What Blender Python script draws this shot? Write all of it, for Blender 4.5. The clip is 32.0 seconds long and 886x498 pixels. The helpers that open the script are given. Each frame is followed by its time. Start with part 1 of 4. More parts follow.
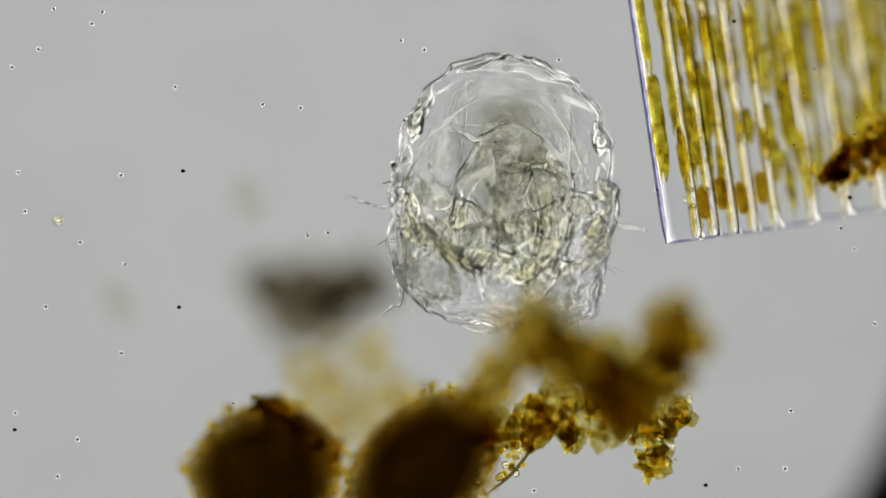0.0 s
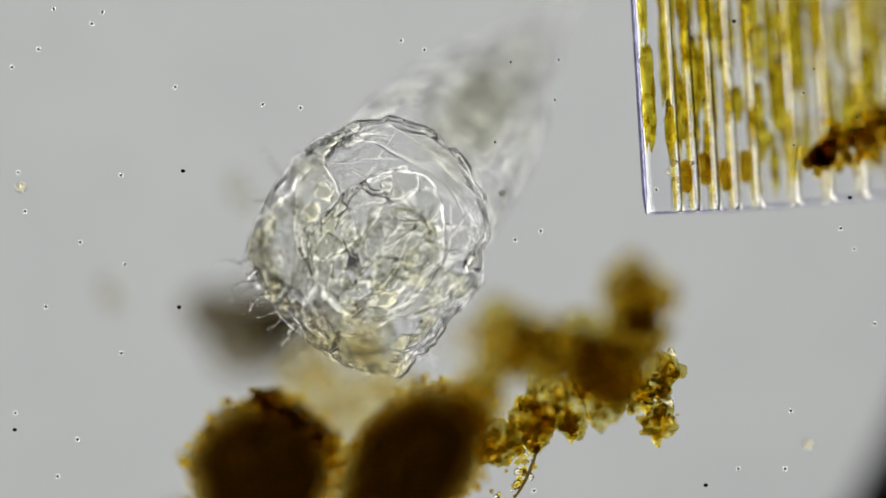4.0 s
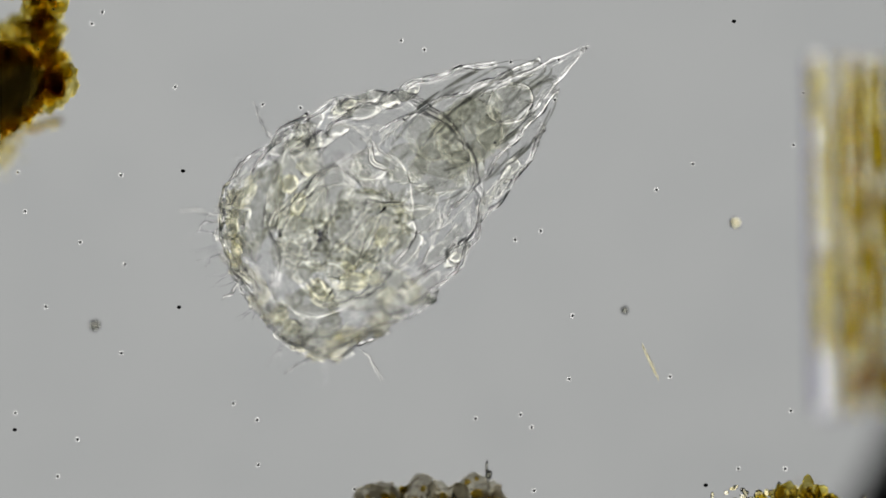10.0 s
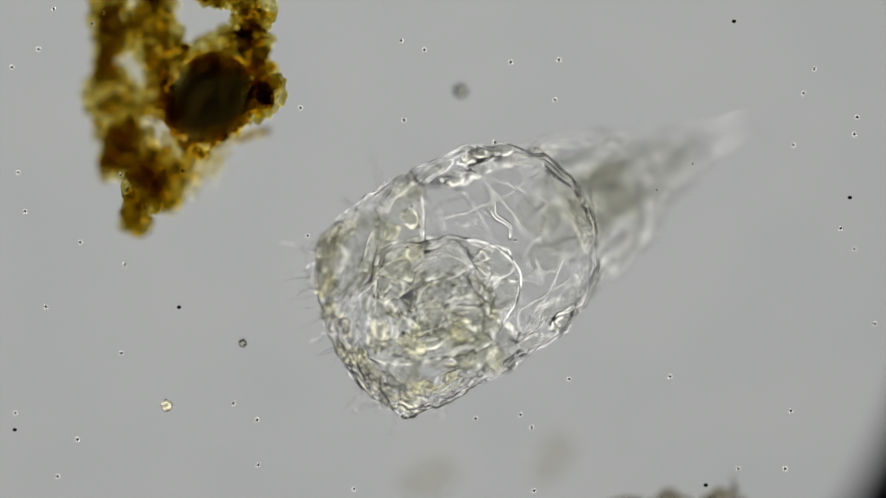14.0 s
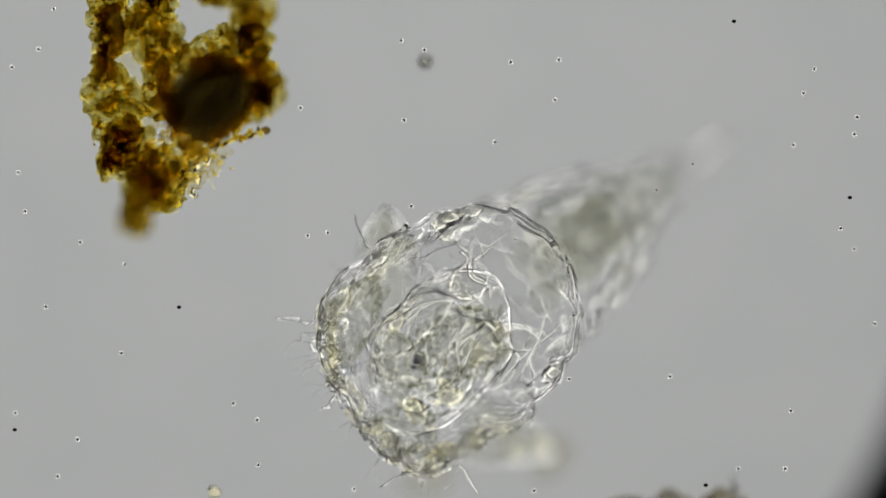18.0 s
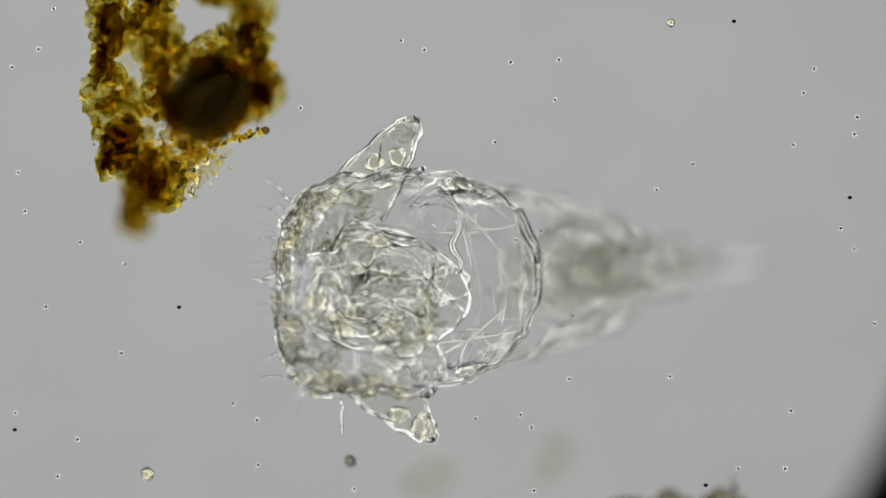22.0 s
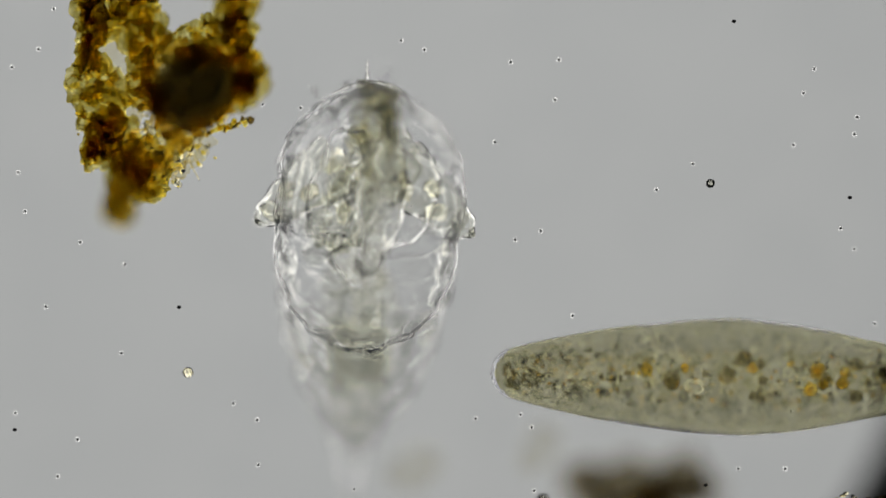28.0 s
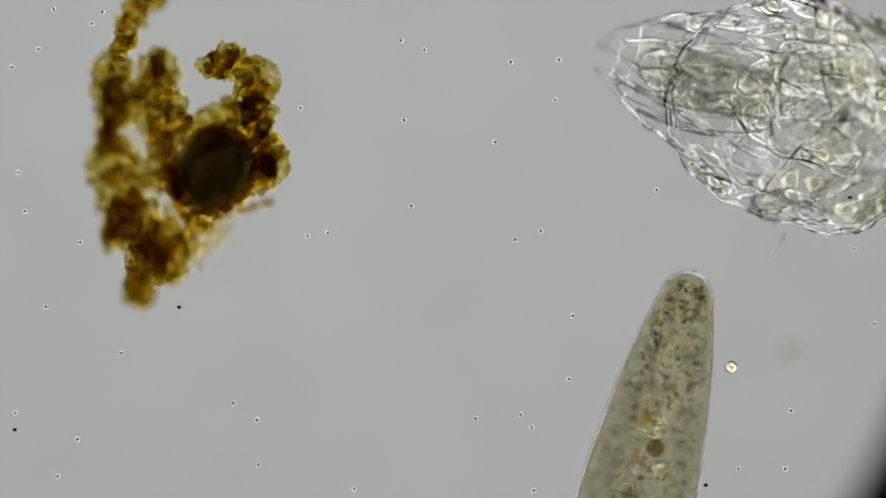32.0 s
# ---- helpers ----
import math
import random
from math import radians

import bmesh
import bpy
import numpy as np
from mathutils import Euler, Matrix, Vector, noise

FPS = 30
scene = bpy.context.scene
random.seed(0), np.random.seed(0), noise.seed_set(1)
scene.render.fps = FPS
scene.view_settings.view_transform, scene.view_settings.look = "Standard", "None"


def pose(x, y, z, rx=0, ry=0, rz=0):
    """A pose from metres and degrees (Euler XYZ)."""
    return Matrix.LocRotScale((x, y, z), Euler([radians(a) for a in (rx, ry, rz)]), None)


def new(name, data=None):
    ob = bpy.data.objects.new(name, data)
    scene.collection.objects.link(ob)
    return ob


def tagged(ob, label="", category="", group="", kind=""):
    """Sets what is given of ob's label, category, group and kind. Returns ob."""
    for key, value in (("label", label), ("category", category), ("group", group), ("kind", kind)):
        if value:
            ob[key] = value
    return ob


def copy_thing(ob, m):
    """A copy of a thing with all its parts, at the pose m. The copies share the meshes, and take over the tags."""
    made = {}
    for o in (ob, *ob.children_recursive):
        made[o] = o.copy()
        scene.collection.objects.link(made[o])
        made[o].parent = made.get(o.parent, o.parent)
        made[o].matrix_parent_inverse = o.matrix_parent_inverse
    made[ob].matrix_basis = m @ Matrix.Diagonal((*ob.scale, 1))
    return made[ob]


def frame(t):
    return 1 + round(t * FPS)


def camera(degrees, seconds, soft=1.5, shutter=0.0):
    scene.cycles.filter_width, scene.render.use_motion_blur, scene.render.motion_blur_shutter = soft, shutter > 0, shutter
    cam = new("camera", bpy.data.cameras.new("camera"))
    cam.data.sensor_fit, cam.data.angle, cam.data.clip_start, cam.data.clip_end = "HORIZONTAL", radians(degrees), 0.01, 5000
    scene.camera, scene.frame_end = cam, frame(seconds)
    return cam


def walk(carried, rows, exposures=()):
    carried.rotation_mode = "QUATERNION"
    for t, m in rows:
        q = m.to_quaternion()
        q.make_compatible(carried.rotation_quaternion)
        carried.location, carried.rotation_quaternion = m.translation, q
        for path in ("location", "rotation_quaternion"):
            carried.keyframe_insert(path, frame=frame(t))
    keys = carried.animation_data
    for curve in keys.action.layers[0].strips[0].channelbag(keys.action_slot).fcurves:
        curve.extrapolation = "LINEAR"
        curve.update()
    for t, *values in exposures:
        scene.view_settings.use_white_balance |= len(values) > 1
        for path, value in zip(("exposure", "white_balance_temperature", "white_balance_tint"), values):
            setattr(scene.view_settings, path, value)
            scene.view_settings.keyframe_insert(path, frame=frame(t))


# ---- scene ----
# The stage of a microscope, enlarged: one millimetre here stands for about a third of a micron.
# The camera stands still over the lit field; the slide is pushed and focused under it.
FAR = 0.784 / math.tan(radians(2.0))
cam = camera(4.0, 32.0, soft=1.6)
scene.cycles.max_bounces = scene.cycles.transmission_bounces = scene.cycles.transparent_max_bounces = 48  # many clear skins over one another
cam.data.dof.use_dof = True
cam.data.dof.focus_distance = FAR
cam.data.dof.aperture_fstop = 0.13
walk(cam, [(0.0, pose(0, 0, FAR)), (32.0, pose(0, 0, FAR))], exposures=[(0.0, 0.15), (4.5, 0.21), (6.5, 0.19), (7.0, 0.18), (7.5, 0.06), (8.0, -0.03), (24.0, -0.02), (32.0, 0.0)])


def at(x, y, z=0.0):
    """A place over the stage: millimetres from the field's upper left corner, and the height."""
    return ((x - 784) / 1000, (441 - y) / 1000, z)


# ---- light: the condenser's glowing field below, a dim room around ----
world = bpy.data.worlds.new("dim_room")
scene.world = world
world.use_nodes = True
world.node_tree.nodes["Background"].inputs["Color"].default_value = (0.9, 0.95, 1.0, 1)
world.node_tree.nodes["Background"].inputs["Strength"].default_value = 0.03


# ---- materials ----
def nodes_of(name):
    m = bpy.data.materials.new(name)
    m.use_nodes = True
    t = m.node_tree
    t.nodes.clear()
    out = t.nodes.new("ShaderNodeOutputMaterial")
    return m, t, out


def node(t, kind, **values):
    n = t.nodes.new(kind)
    for key, v in values.items():
        n.inputs[key.replace("_", " ")].default_value = v
    return n


def coords(t):
    return t.nodes.new("ShaderNodeTexCoord").outputs["Object"]


def relief(t, scale, depth, scale2=0.0):
    """Bump at two scales, in object space."""
    c = coords(t)
    n1 = node(t, "ShaderNodeTexNoise", Scale=scale, Detail=3.0)
    t.links.new(c, n1.inputs["Vector"])
    b = node(t, "ShaderNodeBump", Strength=1.0, Distance=depth)
    t.links.new(n1.outputs["Fac"], b.inputs["Height"])
    if scale2:
        n2 = node(t, "ShaderNodeTexNoise", Scale=scale2, Detail=2.0)
        t.links.new(c, n2.inputs["Vector"])
        b2 = node(t, "ShaderNodeBump", Strength=1.0, Distance=depth * 0.4)
        t.links.new(n2.outputs["Fac"], b2.inputs["Height"])
        t.links.new(b.outputs["Normal"], b2.inputs["Normal"])
        b = b2
    return b.outputs["Normal"]


def mottled(t, a, b, scale, low=0.35, high=0.65):
    n = node(t, "ShaderNodeTexNoise", Scale=scale, Detail=4.0)
    t.links.new(coords(t), n.inputs["Vector"])
    r = t.nodes.new("ShaderNodeValToRGB")
    r.color_ramp.elements[0].position, r.color_ramp.elements[1].position = low, high
    r.color_ramp.elements[0].color, r.color_ramp.elements[1].color = (*a, 1), (*b, 1)
    t.links.new(n.outputs["Fac"], r.inputs["Fac"])
    return r.outputs["Color"]


def jelly(name, a, b, ior, scale=14.0, bump=0.0, grain=40.0, rough=0.0):
    """Clear living tissue: bends light a little, tinted in patches."""
    m, t, out = nodes_of(name)
    g = node(t, "ShaderNodeBsdfGlass", IOR=ior, Roughness=rough)
    t.links.new(mottled(t, a, b, scale), g.inputs["Color"])
    if bump:
        t.links.new(relief(t, grain, bump, grain * 3.1), g.inputs["Normal"])
    t.links.new(g.outputs[0], out.inputs["Surface"])
    return m


def stained(name, a, b, ior, clear, scale=30.0, bump=0.0, grain=60.0, low=0.35, high=0.65):
    """Half sheer, half bending: coloured grains and plastids seen against the light."""
    m, t, out = nodes_of(name)
    colour = mottled(t, a, b, scale, low, high)
    g = node(t, "ShaderNodeBsdfGlass", IOR=ior, Roughness=0.05)
    s = node(t, "ShaderNodeBsdfTransparent")
    mix = node(t, "ShaderNodeMixShader", Fac=clear)
    for n in (g, s):
        t.links.new(colour, n.inputs["Color"])
    if bump:
        t.links.new(relief(t, grain, bump), g.inputs["Normal"])
    t.links.new(g.outputs[0], mix.inputs[1])
    t.links.new(s.outputs[0], mix.inputs[2])
    t.links.new(mix.outputs[0], out.inputs["Surface"])
    return m


def dense(name, a, b, scale=25.0, rough=0.7, through_colour=None, clear=0.4):
    """Thick dark matter that lets no light through."""
    m, t, out = nodes_of(name)
    p = node(t, "ShaderNodeBsdfPrincipled", Roughness=rough)
    t.links.new(mottled(t, a, b, scale), p.inputs["Base Color"])
    t.links.new(relief(t, 60.0, 0.004, 170.0), p.inputs["Normal"])
    shown = p
    if through_colour:
        s = node(t, "ShaderNodeBsdfTransparent")
        s.inputs["Color"].default_value = (*through_colour, 1)
        shown = node(t, "ShaderNodeMixShader", Fac=clear)
        t.links.new(p.outputs[0], shown.inputs[1])
        t.links.new(s.outputs[0], shown.inputs[2])
    t.links.new(shown.outputs[0], out.inputs["Surface"])
    return m


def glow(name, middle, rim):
    """The condenser's light: falling off slowly from the middle, a little weaker to one side. The stronger ring outside
    the view is added to brighten clear edges; dark beyond it.
    """
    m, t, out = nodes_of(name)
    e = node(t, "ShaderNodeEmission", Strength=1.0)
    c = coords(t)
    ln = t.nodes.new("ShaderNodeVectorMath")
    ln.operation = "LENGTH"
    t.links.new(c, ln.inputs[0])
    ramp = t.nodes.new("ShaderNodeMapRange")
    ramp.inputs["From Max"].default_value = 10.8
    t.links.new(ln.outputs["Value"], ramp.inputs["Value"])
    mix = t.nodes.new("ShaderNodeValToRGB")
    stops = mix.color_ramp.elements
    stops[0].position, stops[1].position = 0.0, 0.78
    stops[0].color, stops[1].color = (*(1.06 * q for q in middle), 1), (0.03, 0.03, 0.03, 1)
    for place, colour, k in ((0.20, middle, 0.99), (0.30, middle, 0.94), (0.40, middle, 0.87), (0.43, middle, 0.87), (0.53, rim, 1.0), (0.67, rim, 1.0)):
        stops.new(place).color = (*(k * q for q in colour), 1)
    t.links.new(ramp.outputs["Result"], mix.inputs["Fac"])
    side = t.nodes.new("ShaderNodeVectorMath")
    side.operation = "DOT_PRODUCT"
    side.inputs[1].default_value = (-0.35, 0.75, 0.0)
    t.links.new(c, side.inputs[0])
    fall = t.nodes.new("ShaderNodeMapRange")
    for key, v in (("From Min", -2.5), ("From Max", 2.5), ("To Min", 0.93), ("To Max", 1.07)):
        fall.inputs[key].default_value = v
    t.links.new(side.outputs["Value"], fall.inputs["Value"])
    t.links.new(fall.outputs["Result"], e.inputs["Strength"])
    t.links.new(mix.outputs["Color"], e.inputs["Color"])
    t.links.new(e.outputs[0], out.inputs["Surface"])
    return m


def sheer(name):
    m, t, out = nodes_of(name)
    s = node(t, "ShaderNodeBsdfTransparent")
    t.links.new(mottled(t, (0.955, 0.958, 0.96), (1.0, 1.0, 0.998), 7.0, 0.3, 0.62), s.inputs["Color"])
    g = node(t, "ShaderNodeBsdfGlossy", Roughness=0.02)
    mix = node(t, "ShaderNodeMixShader", Fac=0.01)
    t.links.new(s.outputs[0], mix.inputs[1])
    t.links.new(g.outputs[0], mix.inputs[2])
    t.links.new(mix.outputs[0], out.inputs["Surface"])
    return m


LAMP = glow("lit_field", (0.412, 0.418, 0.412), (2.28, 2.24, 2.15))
BLACK = dense("blackened_metal", (0.01, 0.01, 0.012), (0.03, 0.03, 0.03), 8.0)
PANE = sheer("slide_glass")
CUTICLE = jelly("cuticle", (0.998, 0.998, 0.998), (1.0, 1.0, 1.0), 1.075, 9.0, 0.0015, 26.0)
SAC = jelly("wall_skin", (0.998, 0.998, 0.998), (1.0, 1.0, 1.0), 1.075, 9.0, 0.0015, 26.0)
ORGAN = jelly("organ_wall", (0.993, 0.993, 0.99), (1.0, 1.0, 1.0), 1.06, 18.0, 0.001, 40.0)
GLAND = jelly("gland", (0.955, 0.955, 0.94), (1.0, 1.0, 0.99), 1.05, 34.0, 0.002, 50.0)
# yellow tint stands in for the colour fringe of light on clear cells
CORONA = jelly("fringe_tinted_cell", (0.97, 0.958, 0.87), (1.0, 0.997, 0.97), 1.07, 24.0, 0.001, 50.0)
FOLD = jelly("fold", (0.985, 0.985, 0.978), (1.0, 1.0, 0.99), 1.16, 20.0)
# darker copy of the fold, a crease's shade put into its tint
DARK_FOLD = jelly("dark_fold", (0.86, 0.865, 0.87), (0.95, 0.95, 0.95), 1.18, 20.0)
GUT = stained("gut", (0.84, 0.84, 0.81), (1.0, 1.0, 0.985), 1.015, 0.75, 95.0, 0.004, 80.0, 0.40, 0.60)
CHAMBER = jelly("soft_chamber", (0.95, 0.95, 0.938), (1.0, 1.0, 0.99), 1.045, 22.0, 0.002, 40.0)
STOMACH = stained("stomach_wall", (0.89, 0.89, 0.865), (1.0, 1.0, 0.985), 1.035, 0.35, 95.0, 0.002, 80.0, 0.38, 0.60)
LOBE = jelly("lobe", (0.97, 0.97, 0.95), (1.0, 1.0, 0.99), 1.055, 30.0, 0.002, 40.0)
HAIR = jelly("hair", (0.80, 0.80, 0.82), (0.92, 0.92, 0.92), 1.09, 20.0)
EYE = stained("eye_pigment", (0.30, 0.30, 0.36), (0.56, 0.55, 0.60), 1.03, 0.5, 60.0)
SHELL_BROWN = dense("dark_shell", (0.020, 0.013, 0.003), (0.055, 0.036, 0.010), 18.0, 0.7, (0.66, 0.55, 0.28), 0.74)
AMBER = stained("amber_grain", (0.84, 0.735, 0.22), (1.0, 0.95, 0.58), 1.07, 0.5, 60.0)
UMBER = stained("umber_grain", (0.58, 0.485, 0.15), (0.88, 0.785, 0.36), 1.06, 0.5, 50.0)
MUD = stained("golden_mud", (0.60, 0.535, 0.21), (0.97, 0.93, 0.65), 1.03, 0.4, 48.0, 0.004, 60.0)
STRAW = stained("straw_veil", (0.93, 0.895, 0.76), (0.99, 0.975, 0.90), 1.03, 0.85, 14.0, 0.003, 30.0)
CRYSTAL = jelly("crystal", (0.90, 0.85, 0.62), (0.97, 0.96, 0.90), 1.14, 30.0)
SMOKE = stained("smoky_matter", (0.56, 0.54, 0.485), (0.81, 0.79, 0.73), 1.03, 0.6, 20.0)
SILICA = jelly("silica", (0.965, 0.965, 0.985), (0.995, 0.995, 1.0), 1.04, 8.0, 0.0012, 90.0)
PLASTID = stained("golden_plastid", (0.64, 0.54, 0.05), (0.96, 0.91, 0.34), 1.03, 0.7, 42.0, 0.002, 60.0)
PELLICLE = jelly("pellicle", (0.90, 0.90, 0.92), (0.96, 0.96, 0.97), 1.05, 60.0, 0.0008, 190.0)
PLASM = stained("cell_plasm", (0.79, 0.775, 0.60), (0.95, 0.935, 0.78), 1.018, 0.5, 45.0, 0.001, 80.0)
FOOD = stained("food_grain", (0.60, 0.57, 0.46), (0.90, 0.87, 0.74), 1.06, 0.5, 80.0, 0.003, 110.0)
OIL = stained("oil_drop", (0.90, 0.74, 0.26), (0.99, 0.90, 0.58), 1.12, 0.4, 40.0)
VACUOLE = jelly("vacuole", (0.96, 0.96, 0.93), (0.99, 0.99, 0.97), 0.97, 20.0)
MOTE = jelly("mote", (0.55, 0.55, 0.52), (0.8, 0.8, 0.75), 1.35, 40.0)
VIOLET = stained("violet_edge", (0.50, 0.49, 0.60), (0.68, 0.67, 0.80), 1.05, 0.5, 30.0)
BARREL = stained("brown_plastid", (0.60, 0.44, 0.05), (0.86, 0.70, 0.16), 1.04, 0.6, 60.0)
SEAM = jelly("amber_seam", (0.95, 0.89, 0.66), (1.0, 0.985, 0.91), 1.035, 12.0)
TAIL = jelly("tail_skin", (0.98, 0.98, 0.977), (1.0, 1.0, 1.0), 1.06, 16.0, 0.002, 34.0)
STREAK = stained("muscle_streak", (0.68, 0.68, 0.665), (0.88, 0.88, 0.86), 1.015, 0.85, 30.0)
RIND = jelly("brown_rind", (0.70, 0.635, 0.415), (0.85, 0.785, 0.56), 1.004, 14.0)
OLIVE = jelly("olive_rind", (0.60, 0.54, 0.38), (0.72, 0.66, 0.49), 1.004, 24.0)
MURK = jelly("black_murk", (0.60, 0.585, 0.50), (0.745, 0.725, 0.63), 1.004, 30.0)
FLECK = stained("pale_fleck", (0.90, 0.89, 0.84), (0.97, 0.965, 0.94), 1.02, 0.8, 30.0)
GRANULE = jelly("granule", (0.90, 0.90, 0.84), (1.0, 1.0, 0.95), 1.12, 60.0)
HALO = jelly("halo_ring", (1.0, 1.0, 1.0), (1.0, 1.0, 1.0), 1.09, 20.0)
DUST = dense("dust", (0.01, 0.01, 0.01), (0.03, 0.03, 0.03), 90.0)


# ---- makers ----
def part(name, bm, material, parent, label="", flat=False):
    """Links a bmesh as one mesh under a thing or a part."""
    me = bpy.data.meshes.new(name)
    bm.to_mesh(me)
    bm.free()
    mats = material if isinstance(material, (list, tuple)) else [material]
    for m in mats:
        me.materials.append(m)
    me.polygons.foreach_set("use_smooth", [not flat] * len(me.polygons))
    ob = new(name, me)
    if parent:
        ob.parent = parent
    if label:
        tagged(ob, label)
    return ob


def thing(name, label, category, group="", kind=""):
    return tagged(new(name), label, category, group, kind)


def blob(bm, centre, radii, seed, rough=0.1, scale=2.2, sub=3, turn=None, mat=0, fine=0.0):
    """An uneven rounded body added to bm."""
    r = bmesh.ops.create_icosphere(bm, subdivisions=sub, radius=1.0)
    off = Vector((seed * 3.17, seed * 1.71, seed * 0.93))
    spin = turn.to_matrix() if turn else None
    for v in r["verts"]:
        p = v.co.copy()
        k = 1 + rough * noise.noise(p * scale + off)
        if fine:
            k += fine * noise.noise(p * scale * 4.3 - off)
        p = Vector((p.x * radii[0], p.y * radii[1], p.z * radii[2])) * k
        if spin:
            p = spin @ p
        v.co = p + Vector(centre)
    if mat:
        for v in r["verts"]:
            for f in v.link_faces:
                f.material_index = mat
    return bm


def ico(sub):
    bm = bmesh.new()
    bmesh.ops.create_icosphere(bm, subdivisions=sub, radius=1.0)
    shape = [v.co.copy() for v in bm.verts], [[v.index for v in f.verts] for f in bm.faces]
    bm.free()
    return shape


ICO = {1: ico(1), 2: ico(2)}


def crumb(bm, centre, r, rng, mat=0, sub=1, jag=0.35):
    """A small angular grain."""
    points, faces = ICO[sub]
    sx, sy, sz = rng.uniform(0.6, 1.3) * r, rng.uniform(0.6, 1.3) * r, rng.uniform(0.6, 1.2) * r
    cx, cy, cz = centre
    made = []
    for p in points:
        k = 1 + rng.uniform(-jag, jag)
        made.append(bm.verts.new((cx + p.x * sx * k, cy + p.y * sy * k, cz + p.z * sz * k)))
    for f in faces:
        bm.faces.new([made[q] for q in f]).material_index = mat


def lathe(bm, profile, seed, rough=0.04, scale=7.0, sides=64, ring=0.0, ring_n=0, squash=1.0):
    """A body of revolution along x from (x, radius) pairs, with an uneven skin."""
    off = Vector((seed * 1.37, seed * 2.11, seed * 0.77))
    xs = np.array([p[0] for p in profile])
    rs = np.array([p[1] for p in profile])
    steps = 64
    rows = []
    for i in range(steps + 1):
        u = 0.5 - 0.5 * math.cos(math.pi * i / steps)
        x = xs[0] + (xs[-1] - xs[0]) * u
        r = float(np.interp(x, xs, rs))
        row = []
        for j in range(sides):
            a = 2 * math.pi * j / sides
            d = Vector((x, r * math.cos(a), r * math.sin(a) * squash))
            k = 1 + rough * noise.noise(d * scale + off) + rough * 0.5 * noise.noise(d * scale * 3 - off)
            k += ring * math.sin(ring_n * u * 2 * math.pi + 2 * noise.noise(d * 9 + off))
            row.append(bm.verts.new((x, d.y * k, d.z * k)))
        rows.append(row)
    for a, b in zip(rows, rows[1:]):
        for j in range(sides):
            bm.faces.new((a[j], a[(j + 1) % sides], b[(j + 1) % sides], b[j]))
    bm.faces.new(rows[0][::-1])
    bm.faces.new(rows[-1])
    bmesh.ops.recalc_face_normals(bm, faces=bm.faces)
    return bm


def smooth_profile(keys, n=24):
    """Rounded (x, radius) pairs through a few keys."""
    out = []
    for i in range(len(keys) - 1):
        x0, r0 = keys[i]
        x1, r1 = keys[i + 1]
        for k in range(n):
            u = k / n
            s = u * u * (3 - 2 * u)
            out.append((x0 + (x1 - x0) * u, r0 + (r1 - r0) * s))
    out.append(keys[-1])
    return out


def flowing_profile(keys, n=240, wide=13):
    """(x, radius) pairs through a few keys, with every corner smoothed away and round tips."""
    xs = np.linspace(keys[0][0], keys[-1][0], n)
    rs = np.interp(xs, [k[0] for k in keys], [k[1] for k in keys])
    for _ in range(2):
        rs = np.convolve(np.pad(rs, wide // 2, mode="edge"), np.ones(wide) / wide, mode="valid")
    tip = np.clip(np.minimum(xs - xs[0], xs[-1] - xs) / 0.034, 0.0, 1.0)
    rs = rs * np.sqrt(1 - (1 - tip) ** 2)
    return [(float(x), max(0.002, float(r))) for x, r in zip(xs, rs)]


def strand(bm, points, r, sides=6, taper=True, mat=0):
    """A thin round strand along points, closed at its ends."""
    pts = [Vector(p) for p in points]
    rows = []
    for i, p in enumerate(pts):
        d = (pts[min(i + 1, len(pts) - 1)] - pts[max(i - 1, 0)]).normalized()
        side = d.orthogonal().normalized()
        up = d.cross(side)
        k = r * (max(0.15, math.sin(math.pi * (i + 0.3) / (len(pts) - 0.4)) ** 0.5) if taper else (1.0 if 0 < i < len(pts) - 1 else 0.3) if taper is None else 1 - 0.85 * i / (len(pts) - 1))
        rows.append([bm.verts.new(p + k * (math.cos(2 * math.pi * j / sides) * side + math.sin(2 * math.pi * j / sides) * up)) for j in range(sides)])
    for i, (a, b) in enumerate(zip(rows, rows[1:])):
        # start each ring where it lies nearest to the last one
        best = min(range(sides), key=lambda s: (b[s].co - a[0].co).length)
        b[:] = b[best:] + b[:best]
        for j in range(sides):
            f = bm.faces.new((a[j], a[(j + 1) % sides], b[(j + 1) % sides], b[j]))
            f.material_index = mat
    for cap in (rows[0][::-1], rows[-1]):
        bm.faces.new(cap).material_index = mat


def skin_folds(bm, radii, centre, count, length, r, rng, lean=None, flat=1.0):
    """Creases that wander over an ellipsoid's skin; flat below 1 keeps them near its middle plane."""
    for _ in range(count):
        p = Vector((rng.gauss(0, 1) if not lean else rng.uniform(-0.7, 0.5), rng.gauss(0, 1), rng.gauss(0, flat))).normalized()
        d = Vector((rng.gauss(0, 1), rng.gauss(0, 1), rng.gauss(0, 1)))
        if lean:
            d = Vector(lean) + 0.2 * d
        pts = []
        bend = rng.uniform(-0.25, 0.25)
        for k in range(rng.randint(7, 12)):
            d = (d - d.dot(p) * p).normalized()
            d = (d + bend * p.cross(d) + Vector((rng.gauss(0, 0.12), rng.gauss(0, 0.12), rng.gauss(0, 0.12)))).normalized()
            p = (p + d * length * rng.uniform(0.7, 1.2) / 8).normalized()
            pts.append(Vector((p.x * radii[0], p.y * radii[1], p.z * radii[2])) + Vector(centre))
        dark = rng.random() < 0.5
        strand(bm, pts, r * rng.uniform(0.5, 1.4) * (0.7 if dark else 1.0), 5, True, 1 if dark else 0)


